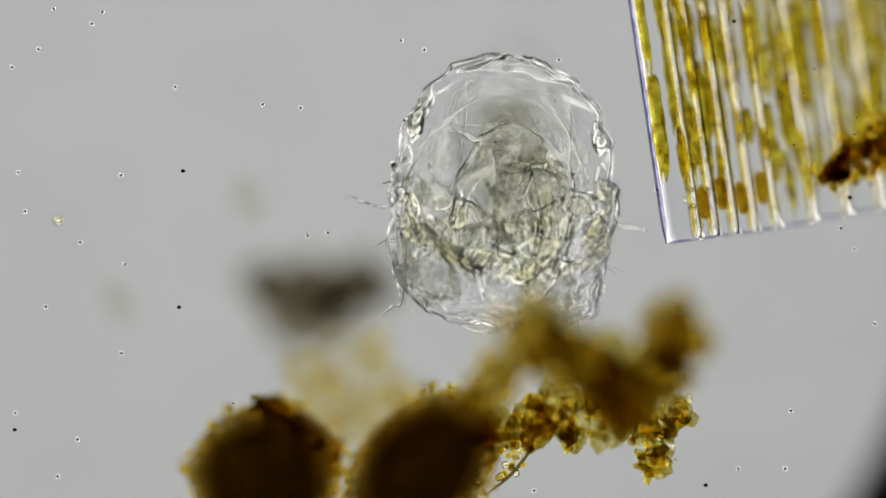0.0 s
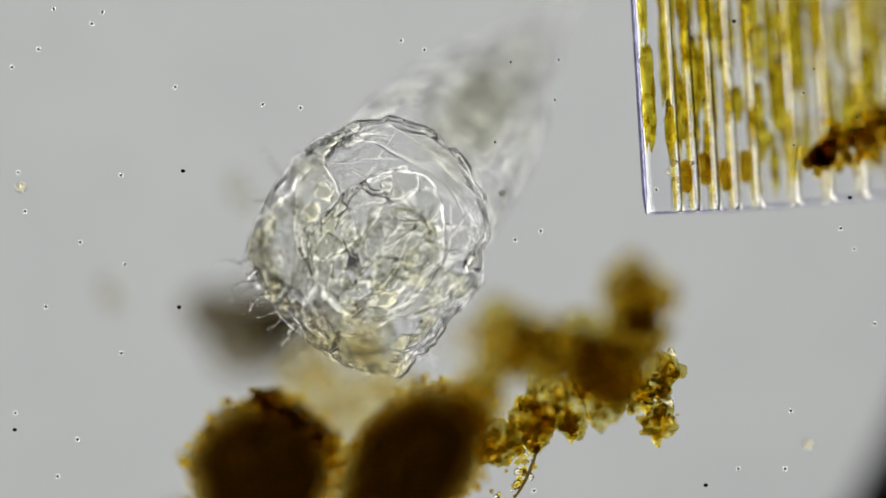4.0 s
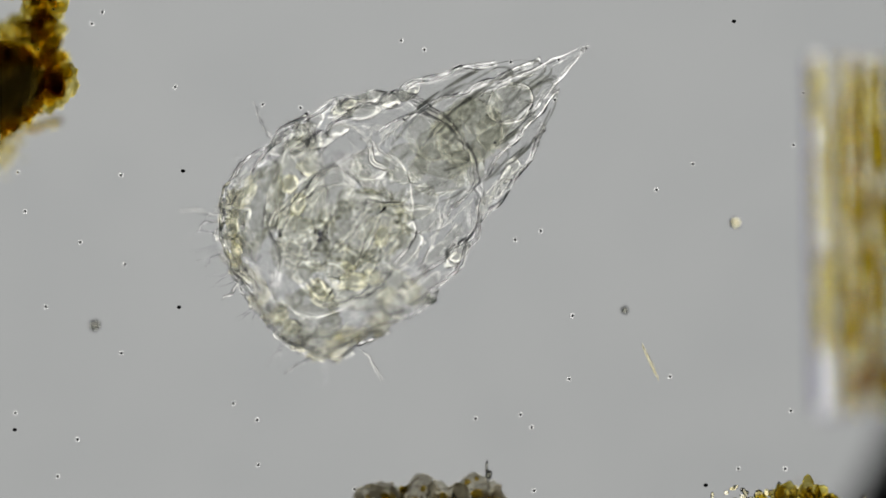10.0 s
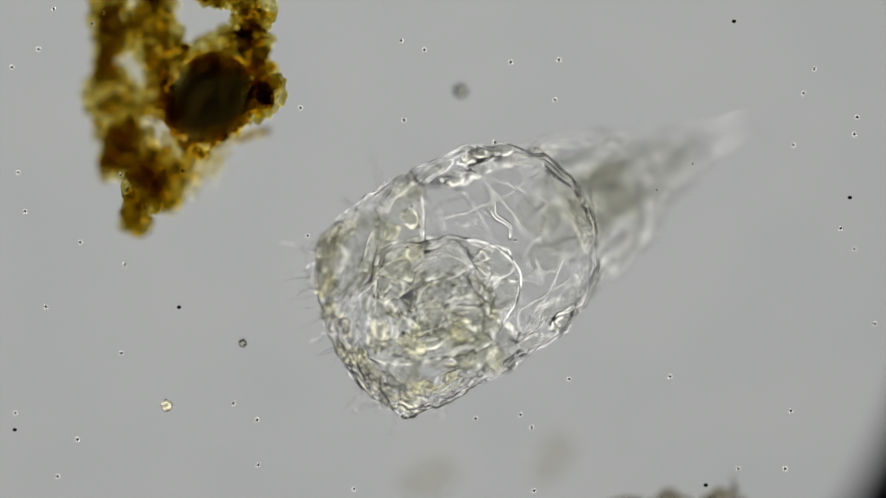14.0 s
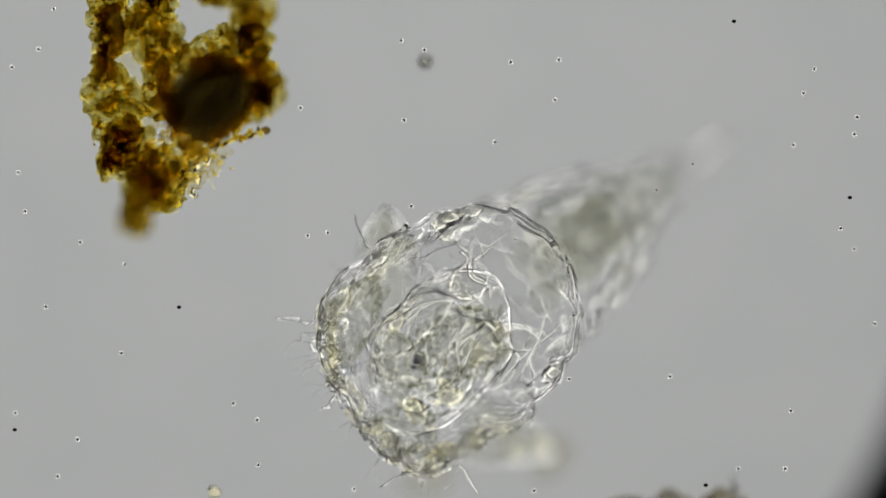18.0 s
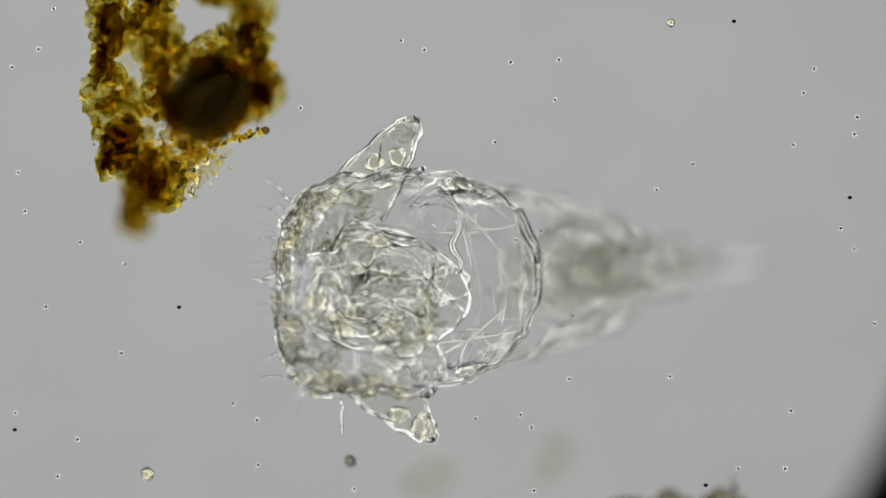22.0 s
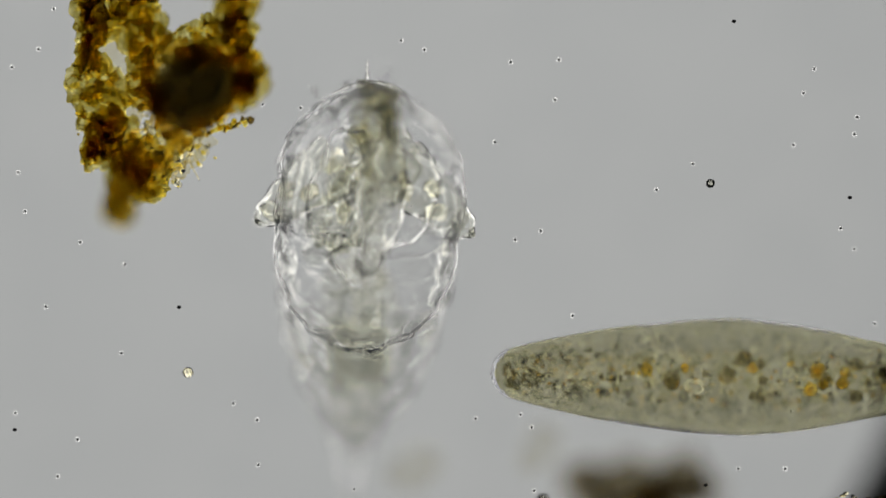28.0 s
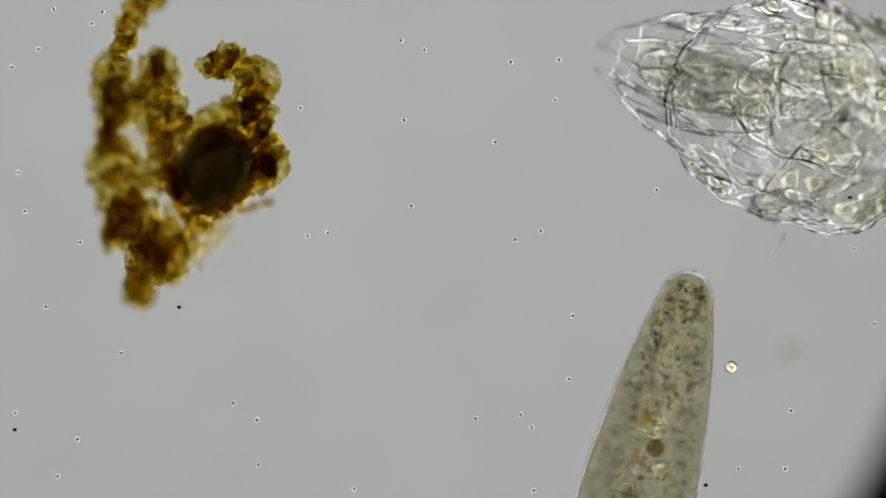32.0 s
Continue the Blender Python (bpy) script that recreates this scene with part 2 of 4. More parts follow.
OUTLINE = ((0, 0.212), (30, 0.222), (52, 0.226), (75, 0.205), (100, 0.200), (125, 0.208), (142, 0.206), (160, 0.190), (180, 0.182), (205, 0.200), (222, 0.226), (234, 0.242), (246, 0.218), (270, 0.204), (300, 0.218), (330, 0.218), (360, 0.212))


def rim_at(a):
    """How far the head's skin reaches at an angle: blunt in front, with a pointed corner to one side."""
    return float(np.interp(math.degrees(a) % 360, [q[0] for q in OUTLINE], [q[1] for q in OUTLINE]))


def crumpled_sac(bm, size, thick, seed, front, rear, sub=6):
    """A sac with sharp creases, deeper towards its front."""
    r = bmesh.ops.create_icosphere(bm, subdivisions=sub, radius=1.0)
    off = Vector((seed * 3.17, seed * 1.71, seed * 0.93))
    for v in r["verts"]:
        p = v.co.copy()
        w = min(1.0, max(0.0, 0.45 - 1.3 * p.x - 0.5 * p.y))
        deep = rear + (front - rear) * w
        crease = abs(noise.noise(p * 3.1 + off)) + 0.6 * abs(noise.noise(p * 6.7 - off)) + 0.35 * w * abs(noise.noise(p * 13.0 + off))
        k = (1 + 0.10 * noise.noise(p * 1.6 + off) - deep * crease) * size
        k *= 1 + 0.028 * (1 - w) * math.sin(15 * math.atan2(p.y, p.x) + 4 * noise.noise(p * 2.0)) * (1 - abs(p.z))
        v.co = Vector((p.x * rim_at(math.atan2(p.y, p.x)) * k, p.y * rim_at(math.atan2(p.y, p.x)) * k, p.z * thick * k))


def crumple(bm, count, a0, a1, d0, d1, r, rng, length=0.03, flat=0.03):
    """Short zigzag creases in a band along the head's rim."""
    for _ in range(count):
        a = radians(rng.uniform(a0, a1))
        d = rng.uniform(d0, d1)
        way = a + math.pi / 2 + rng.gauss(0, 0.6)
        z = rng.gauss(0, flat)
        p = Vector((rim_at(a) * d * math.cos(a), rim_at(a) * d * math.sin(a), z))
        pts = []
        for k in range(rng.randint(4, 9)):
            pts.append(p.copy())
            way += rng.gauss(0, 0.55)
            p = p + Vector((math.cos(way), math.sin(way), rng.gauss(0, 0.25))) * length / 5
        dark = rng.random() < 0.45
        strand(bm, pts, r * rng.uniform(0.5, 1.5) * (0.7 if dark else 1.0), 5, True, 1 if dark else 0)


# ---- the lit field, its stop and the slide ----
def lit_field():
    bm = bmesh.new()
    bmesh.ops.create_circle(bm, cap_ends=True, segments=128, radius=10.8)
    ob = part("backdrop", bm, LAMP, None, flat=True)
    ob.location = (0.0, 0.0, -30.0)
    tagged(ob, "pale grey lit field of the microscope condenser with an added bright outer ring", "backdrop", kind="structure")


def field_stop():
    bm = bmesh.new()
    n = 128
    rows = []
    for r, z in ((1.110, 0.0), (1.095, 0.015), (1.110, 0.03), (4.5, 0.03), (4.5, 0.0)):
        rows.append([bm.verts.new((r * math.cos(2 * math.pi * j / n), r * math.sin(2 * math.pi * j / n), z)) for j in range(n)])
    for a, b in zip(rows, rows[1:] + rows[:1]):
        for j in range(n):
            bm.faces.new((a[j], b[j], b[(j + 1) % n], a[(j + 1) % n]))
    ob = part("field_stop", bm, BLACK, None)
    x, y, z = at(590, 330)
    ob.location = (x * 1.026, y * 1.026, -0.59)
    tagged(ob, "black round field stop of the microscope under the slide", "field stop", kind="structure")


def slide():
    bm = bmesh.new()
    bmesh.ops.create_cube(bm, size=1.0)
    for v in bm.verts:
        v.co = Vector((v.co.x * 5.2, v.co.y * 4.4, v.co.z * 0.05 - 0.525))
    bm.normal_update()
    bmesh.ops.delete(bm, geom=[f for f in bm.faces if f.normal.z < -0.5], context="FACES_ONLY")
    ob = part("ground", bm, PANE, None, flat=True)
    tagged(ob, "clear glass microscope slide under the pond water", "glass slide", kind="structure")


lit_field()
field_stop()
slide()


# ---- the rotifer: a head, a body wall, a trunk, a foot and toes of thin skin that slide into one another ----
def skin(bm, keys, seed, pleats, depth, thick, squash=0.85, sides=96, steps=90, jag=0.03):
    """A sleeve of thin skin along x, thrown into cross pleats; open where its ends are wide."""
    off = Vector((seed * 1.37, seed * 2.11, seed * 0.77))
    prof = smooth_profile(keys)
    xs, rs = [p[0] for p in prof], [p[1] for p in prof]
    rows = []
    for i in range(steps + 1):
        u = i / steps
        x = xs[0] + (xs[-1] - xs[0]) * u
        r = float(np.interp(x, xs, rs))
        row = []
        for j in range(sides):
            a = 2 * math.pi * j / sides
            d = Vector((u * 3, math.cos(a), math.sin(a)))
            wave = abs(math.sin(math.pi * pleats * u + 2.2 * noise.noise(d * 1.3 + off) + 0.5 * seed))
            k = 1 - depth * (1 - wave) ** 2 * (0.6 + 0.9 * noise.noise(d * 2.1 - off)) + jag * noise.noise(d * 2.6 + off) + jag * 0.5 * noise.noise(d * 6.5 - off)
            row.append(bm.verts.new((x + 0.012 * noise.noise(d * 2.0 + off * 2), r * k * math.cos(a), r * k * math.sin(a) * squash)))
        rows.append(row)
    for a, b in zip(rows, rows[1:]):
        for j in range(sides):
            bm.faces.new((a[j], b[j], b[(j + 1) % sides], a[(j + 1) % sides]))
    thicken(bm, thick)


def thicken(bm, thick):
    """Gives an open or closed sheet an inner face and closes its free edges."""
    bmesh.ops.recalc_face_normals(bm, faces=bm.faces)
    bm.normal_update()
    faces, edges = list(bm.faces), [e for e in bm.edges if e.is_boundary]
    ways = [(e.link_loops[0].vert, e.link_loops[0].link_loop_next.vert) for e in edges]
    inner = {v: bm.verts.new(v.co - v.normal * thick) for v in list(bm.verts)}
    for f in faces:
        bm.faces.new([inner[v] for v in reversed(f.verts)])
    for a, b in ways:
        bm.faces.new((b, a, inner[a], inner[b]))


def make_rotifer():
    rng = random.Random(11)
    body = thing("rotifer", "clear colourless rotifer with wrinkled see-through body and dark eyespot", "rotifer")

    # head, origin at its middle, +x towards the tail; open behind
    bm = bmesh.new()
    crumpled_sac(bm, 1.0, 0.165, 5, 0.09, 0.02)
    bmesh.ops.delete(bm, geom=[f for f in bm.faces if f.calc_center_median().x > 0.085 + 0.05 * noise.noise(f.calc_center_median() * 14)], context="FACES")
    thicken(bm, 0.0065)
    head = part("head", bm, CUTICLE, body, "clear wrinkled head skin")
    bm = bmesh.new()
    skin_folds(bm, (0.185, 0.190, 0.15), (0, 0, 0), 9, 0.9, 0.0022, rng, None, 0.3)
    crumple(bm, 16, 0, 360, 0.70, 0.98, 0.0022, rng, 0.07)
    tagged(part("folded_skin", bm, (FOLD, DARK_FOLD), head), kind="stuff")
    bm = bmesh.new()
    crumple(bm, 38, 118, 262, 0.80, 0.97, 0.0030, rng, 0.05)
    corona = tagged(part("wheel_organ", bm, (FOLD, DARK_FOLD), body, "crumpled rim of the wheel organ"), kind="stuff")
    for i in range(20):
        a = radians(rng.uniform(60, 300))
        d = rng.uniform(0.80, 0.95) * rim_at(a)
        s = rng.uniform(0.010, 0.022)
        bm = bmesh.new()
        blob(bm, (d * math.cos(a), d * math.sin(a), rng.uniform(-0.02, 0.02)), (s, s * rng.uniform(0.45, 0.7), s * 0.6), 100 + i, 0.4, 1.8, 3, Euler((0, 0, a + math.pi / 2 + rng.gauss(0, 0.4))))
        part("tissue_cell", bm, (GLAND, LOBE, ORGAN)[i % 3], head)
    for x, y, rx, ry in ((-0.075, 0.115, 0.075, 0.042), (-0.110, -0.100, 0.050, 0.045)):
        bm = bmesh.new()
        blob(bm, (x, y, 0.0), (rx, ry, 0.03), int(900 * rx), 0.55, 2.4, 5, Euler((0, 0, 0.5 if y > 0 else -0.6)), fine=0.25)
        part("head_tissue", bm, GUT, head, "faint grey grainy tissue")
    # the wheel organ: a wreath of uneven cells round the front rim
    for i in range(30):
        a = radians(112 + 156 * i / 29 + rng.uniform(-3, 3))
        d = rim_at(a) * (0.84 if i % 2 else 0.93) * rng.uniform(0.97, 1.02)
        s = rng.uniform(0.8, 1.25)
        bm = bmesh.new()
        blob(bm, (d * math.cos(a), d * math.sin(a), rng.uniform(-0.02, 0.02)), (0.011 * s, 0.019 * s * rng.uniform(0.8, 1.3), 0.014 * s), i, 0.45, 1.6, 4, Euler((0, 0, a + rng.gauss(0, 0.3))), fine=0.06)
        part("wreath_cell", bm, CORONA if i % 3 else LOBE, corona, "clear glassy cell tinted like a yellow light fringe")
    # a knot of larger cells in the pointed corner
    for i, (x, y, r) in enumerate(((-0.135, -0.150, 0.026), (-0.105, -0.176, 0.022), (-0.160, -0.115, 0.020), (-0.075, -0.170, 0.018), (-0.120, 0.120, 0.026), (-0.150, 0.085, 0.020))):
        bm = bmesh.new()
        blob(bm, (x, y, 0.0), (r * 1.2, r * 0.85, r * 0.8), 140 + i, 0.3, 1.7, 4, Euler((0, 0, i * 0.9)), fine=0.05)
        part("corner_cell", bm, CORONA if i % 2 else GLAND, corona)
    for base in (150, 168, 190, 214, 232):
        for _ in range(3):
            a = radians(base + rng.uniform(-4, 4))
            b = a + rng.uniform(-0.45, 0.45)
            p = Vector((rim_at(a) * math.cos(a), rim_at(a) * math.sin(a), rng.uniform(-0.02, 0.02))) * 0.97
            d = Vector((math.cos(b), math.sin(b), 0))
            n = rng.uniform(0.03, 0.06)
            bm = bmesh.new()
            strand(bm, [p + d * n * j / 4 + Vector((0, 0.004 * j * j / 8 * rng.uniform(-1, 1), 0)) for j in range(5)], 0.0013, 4, taper=False)
            part("cilium", bm, HAIR, corona)
    bm = bmesh.new()
    strand(bm, [(-0.155 - 0.012 * j, 0.115 + 0.03 * math.sin(j * 0.5), 0.01) for j in range(6)], 0.002, 5, taper=False)
    part("feeler", bm, HAIR, corona)

    # the body wall behind the head, into which the tail is drawn
    bm = bmesh.new()
    skin(bm, [(-0.13, 0.178), (-0.05, 0.196), (0.05, 0.192), (0.12, 0.165), (0.17, 0.118), (0.20, 0.060), (0.207, 0.028)], 23, 6, 0.04, 0.0065, jag=0.022)
    hood = part("body_wall", bm, SAC, body, "clear pleated body wall")
    for i in range(16):
        x = rng.uniform(-0.10, 0.13)
        s = 1 if i % 3 else -1
        r = float(np.interp(x, [-0.13, -0.05, 0.05, 0.13], [0.178, 0.196, 0.192, 0.16]))
        bm = bmesh.new()
        blob(bm, (x, s * (r - rng.uniform(0.012, 0.024)), rng.uniform(-0.02, 0.02)), (rng.uniform(0.016, 0.030), rng.uniform(0.008, 0.014), 0.012), 160 + i, 0.4, 1.7, 3, Euler((0, 0, -s * 0.3 * x / 0.13)))
        part("wall_cell", bm, LOBE if i % 2 else GLAND, hood)
    for x0, y0, x1, y1 in ((-0.06, 0.10, 0.17, 0.09), (-0.02, -0.12, 0.16, -0.10), (0.00, -0.15, 0.14, -0.06), (0.06, 0.14, 0.085, 0.02), (0.02, 0.16, 0.15, 0.03)):
        bend = rng.uniform(-0.02, 0.02)
        bm = bmesh.new()
        strand(bm, [(x0 + (x1 - x0) * k / 13, y0 + (y1 - y0) * k / 13 + bend * math.sin(math.pi * k / 13) + rng.uniform(-0.0015, 0.0015), 0.01) for k in range(14)], 0.0028, 6)
        part("muscle_band", bm, FOLD, hood, "thin clear muscle band")
    bm = bmesh.new()
    strand(bm, [(0.060 + 0.008 * math.sin(k * 1.1), 0.105 - 0.011 * k, 0.012) for k in range(10)], 0.0060, 7)
    part("canal", bm, FOLD, hood, "winding clear canal")
    lobes = []
    for s in (1, -1):
        bm = bmesh.new()
        skin(bm, [(-0.075, 0.060), (-0.03, 0.056), (0.03, 0.042), (0.085, 0.026), (0.102, 0.014), (0.107, 0.001)], 7 + s, 4, 0.05, 0.0055, 0.9, 56, 50)
        ear = part("side_lobe", bm, LOBE, body, "tapering clear side lobe")
        for q, y, r in ((0.070, 0.002, 0.018), (0.03, -0.014, 0.016), (0.0, 0.014, 0.015)):
            bm = bmesh.new()
            blob(bm, (q, y, 0.004), (r * 1.15, r * 0.9, r * 0.8), 17 + s, 0.35, 2.0, 4, Euler((0, 0, q * 30)), fine=0.1)
            part("lobe_cell", bm, GUT if q > 0.05 and s > 0 else CORONA, ear)
        lobes.append(ear)

    # pharynx with jaws, in the head
    bm = bmesh.new()
    blob(bm, (0.0, -0.018, -0.005), (0.140, 0.118, 0.085), 21, 0.34, 1.5, 6, fine=0.02)
    thicken(bm, 0.0065)
    phar = part("pharynx", bm, ORGAN, body, "rounded muscular pharynx")
    bm = bmesh.new()
    for a0, r0, span, cx, cy in ((20, 0.085, 110, 0.01, -0.01), (190, 0.08, 100, 0.0, -0.02), (60, 0.05, 150, 0.03, 0.01), (250, 0.045, 120, -0.02, -0.04)):
        strand(bm, [(cx + r0 * math.cos(radians(a0 + span * k / 15)), cy + r0 * 0.85 * math.sin(radians(a0 + span * k / 15)), 0.004 * math.sin(k)) for k in range(16)], 0.0036, 7)
    part("jaw", bm, FOLD, phar, "curved clear jaw rods")
    bm = bmesh.new()
    for s in (1, -1):
        strand(bm, [(-0.06 + 0.022 * k, s * (0.012 + 0.012 * math.sin(k * 0.7)) - 0.05, 0.0) for k in range(8)], 0.0050, 7)
    part("jaw", bm, FOLD, phar)
    bm = bmesh.new()
    skin_folds(bm, (0.12, 0.10, 0.06), (0.0, -0.015, 0), 9, 1.0, 0.0026, rng, None, 0.4)
    tagged(part("musculature", bm, (FOLD, DARK_FOLD), phar), kind="stuff")
    for i, (x, y, rx, ry, turn) in enumerate(((0.025, 0.046, 0.100, 0.036, -4), (-0.050, 0.030, 0.042, 0.030, 30), (-0.015, -0.075, 0.066, 0.030, 18), (0.070, -0.062, 0.050, 0.036, -35), (-0.085, -0.035, 0.028, 0.042, 0),
                                              (0.130, -0.040, 0.036, 0.028, 25), (0.134, 0.020, 0.034, 0.028, -15), (0.020, -0.012, 0.050, 0.022, 28), (0.112, -0.105, 0.046, 0.026, -50), (0.060, -0.125, 0.040, 0.024, 10))):
        bm = bmesh.new()
        blob(bm, (x, y, rng.uniform(-0.008, 0.012)), (rx, ry, min(rx, ry) * 0.8), 30 + i, 0.22, 1.6, 5, Euler((0, 0, radians(turn))), fine=0.03)
        part("chamber", bm, (GLAND, CHAMBER, CHAMBER, GLAND, LOBE)[i % 5], phar)
    bm = bmesh.new()
    blob(bm, (-0.030, 0.005, -0.062), (0.0130, 0.0120, 0.011), 5, 0.25, 2.0, 4)
    part("eyespot", bm, EYE, phar, "blue-black eyespot")
    bm = bmesh.new()
    blob(bm, (-0.055, 0.020, -0.02), (0.050, 0.055, 0.03), 8, 0.45, 1.8, 4, fine=0.2)
    part("brain", bm, GUT, phar, "grainy grey tissue round the eyespot")
    bm = bmesh.new()
    blob(bm, (0.045, -0.045, 0.01), (0.080, 0.060, 0.03), 9, 0.5, 2.2, 5, Euler((0, 0, -0.5)), fine=0.25)
    part("gland_tissue", bm, GUT, phar, "grainy grey gland tissue")
    for i in range(22):
        a, d = rng.uniform(0, 2 * math.pi), rng.uniform(0.2, 0.92) ** 0.5
        q = rng.uniform(0.010, 0.023)
        bm = bmesh.new()
        blob(bm, (0.128 * d * math.cos(a), -0.018 + 0.106 * d * math.sin(a), rng.uniform(-0.02, 0.02)), (q * 1.3, q * 0.8, q * 0.7), 210 + i, 0.4, 1.6, 4, Euler((0, 0, a + math.pi / 2 + rng.gauss(0, 0.5))), fine=0.05)
        part("pharynx_cell", bm, (GLAND, LOBE, CHAMBER, CORONA)[i % 4], phar)

    # trunk
    bm = bmesh.new()
    skin(bm, [(-0.15, 0.158), (-0.03, 0.152), (0.08, 0.132), (0.17, 0.104), (0.235, 0.072)], 5, 7, 0.08, 0.0065)
    trunk = part("trunk", bm, TAIL, body, "clear pleated trunk")
    for i in range(16):
        x = rng.uniform(-0.12, 0.21)
        s = 1 if i % 2 else -1
        r = float(np.interp(x, [-0.15, -0.03, 0.08, 0.17, 0.235], [0.158, 0.152, 0.132, 0.104, 0.072]))
        bm = bmesh.new()
        blob(bm, (x, s * (r - rng.uniform(0.010, 0.018)), rng.uniform(-0.02, 0.02)), (rng.uniform(0.014, 0.028), rng.uniform(0.007, 0.013), 0.012), 180 + i, 0.4, 1.7, 3, Euler((0, 0, -s * 0.25)))
        part("wall_cell", bm, LOBE if i % 2 else GLAND, trunk)
    bm = bmesh.new()
    skin_folds(bm, (0.19, 0.090, 0.07), (0.12, 0, 0), 64, 0.45, 0.0027, rng, (1.0, 0, 0), 0.5)
    tagged(part("musculature", bm, STREAK, trunk), kind="stuff")
    bm = bmesh.new()
    for i, (x, y, r) in enumerate(((0.005, 0.022, 0.036), (0.045, -0.020, 0.046), (0.075, 0.030, 0.045), (0.125, 0.000, 0.056), (0.165, 0.020, 0.036), (0.085, -0.045, 0.032), (0.165, -0.026, 0.032))):
        blob(bm, (x, y, rng.uniform(-0.01, 0.01)), (r * 1.1, r, r * 0.8), 53 + i, 0.22, 1.7, 5, fine=0.04)
    part("stomach", bm, STOMACH, trunk, "lumpy grainy grey stomach")
    bm = bmesh.new()
    blob(bm, (-0.015, -0.048, 0.0), (0.032, 0.029, 0.026), 57, 0.15, 2.2, 4, fine=0.03)
    part("gut_sac", bm, STOMACH, trunk, "rounded grey gut sac")

    # foot and toes
    bm = bmesh.new()
    skin(bm, [(-0.15, 0.100), (-0.06, 0.086), (0.02, 0.066), (0.08, 0.052), (0.145, 0.036)], 9, 5, 0.07, 0.0055, 0.9, 72)
    foot = part("foot", bm, TAIL, body, "clear tapering foot")
    bm = bmesh.new()
    skin_folds(bm, (0.15, 0.050, 0.05), (0.02, 0, 0), 26, 0.5, 0.0032, rng, (1.0, 0, 0), 0.5)
    tagged(part("musculature", bm, STREAK, foot), kind="stuff")
    bm = bmesh.new()
    blob(bm, (0.062, 0.0, 0), (0.044, 0.037, 0.035), 61, 0.12, 1.6, 4)
    thicken(bm, 0.005)
    part("bladder", bm, ORGAN, foot, "round clear bladder")
    bm = bmesh.new()
    lathe(bm, smooth_profile([(-0.14, 0.01), (-0.10, 0.050), (0.0, 0.046), (0.09, 0.026), (0.14, 0.006)]), 19, 0.3, 12.0, 40)
    part("gut_tissue", bm, GUT, foot, "grainy grey tissue in the foot")
    for i in range(2):
        bm = bmesh.new()
        blob(bm, (-0.035 + 0.02 * i, 0.036 * (-1) ** i, 0), (0.05, 0.020, 0.02), 65 + i, 0.2, 2.0, 3)
        part("foot_gland", bm, GUT, foot)
    bm = bmesh.new()
    skin(bm, [(-0.095, 0.046), (-0.04, 0.040), (0.03, 0.022), (0.09, 0.007), (0.11, 0.001)], 12, 3, 0.05, 0.004, 0.9, 56, 50)
    toes = part("toe", bm, TAIL, body, "pointed clear toe")
    bm = bmesh.new()
    skin_folds(bm, (0.07, 0.026, 0.024), (-0.03, 0, 0), 10, 1.2, 0.0026, rng, (1.0, 0, 0))
    tagged(part("musculature", bm, STREAK, toes), kind="stuff")
    return body, head, corona, phar, hood, lobes, trunk, foot, toes


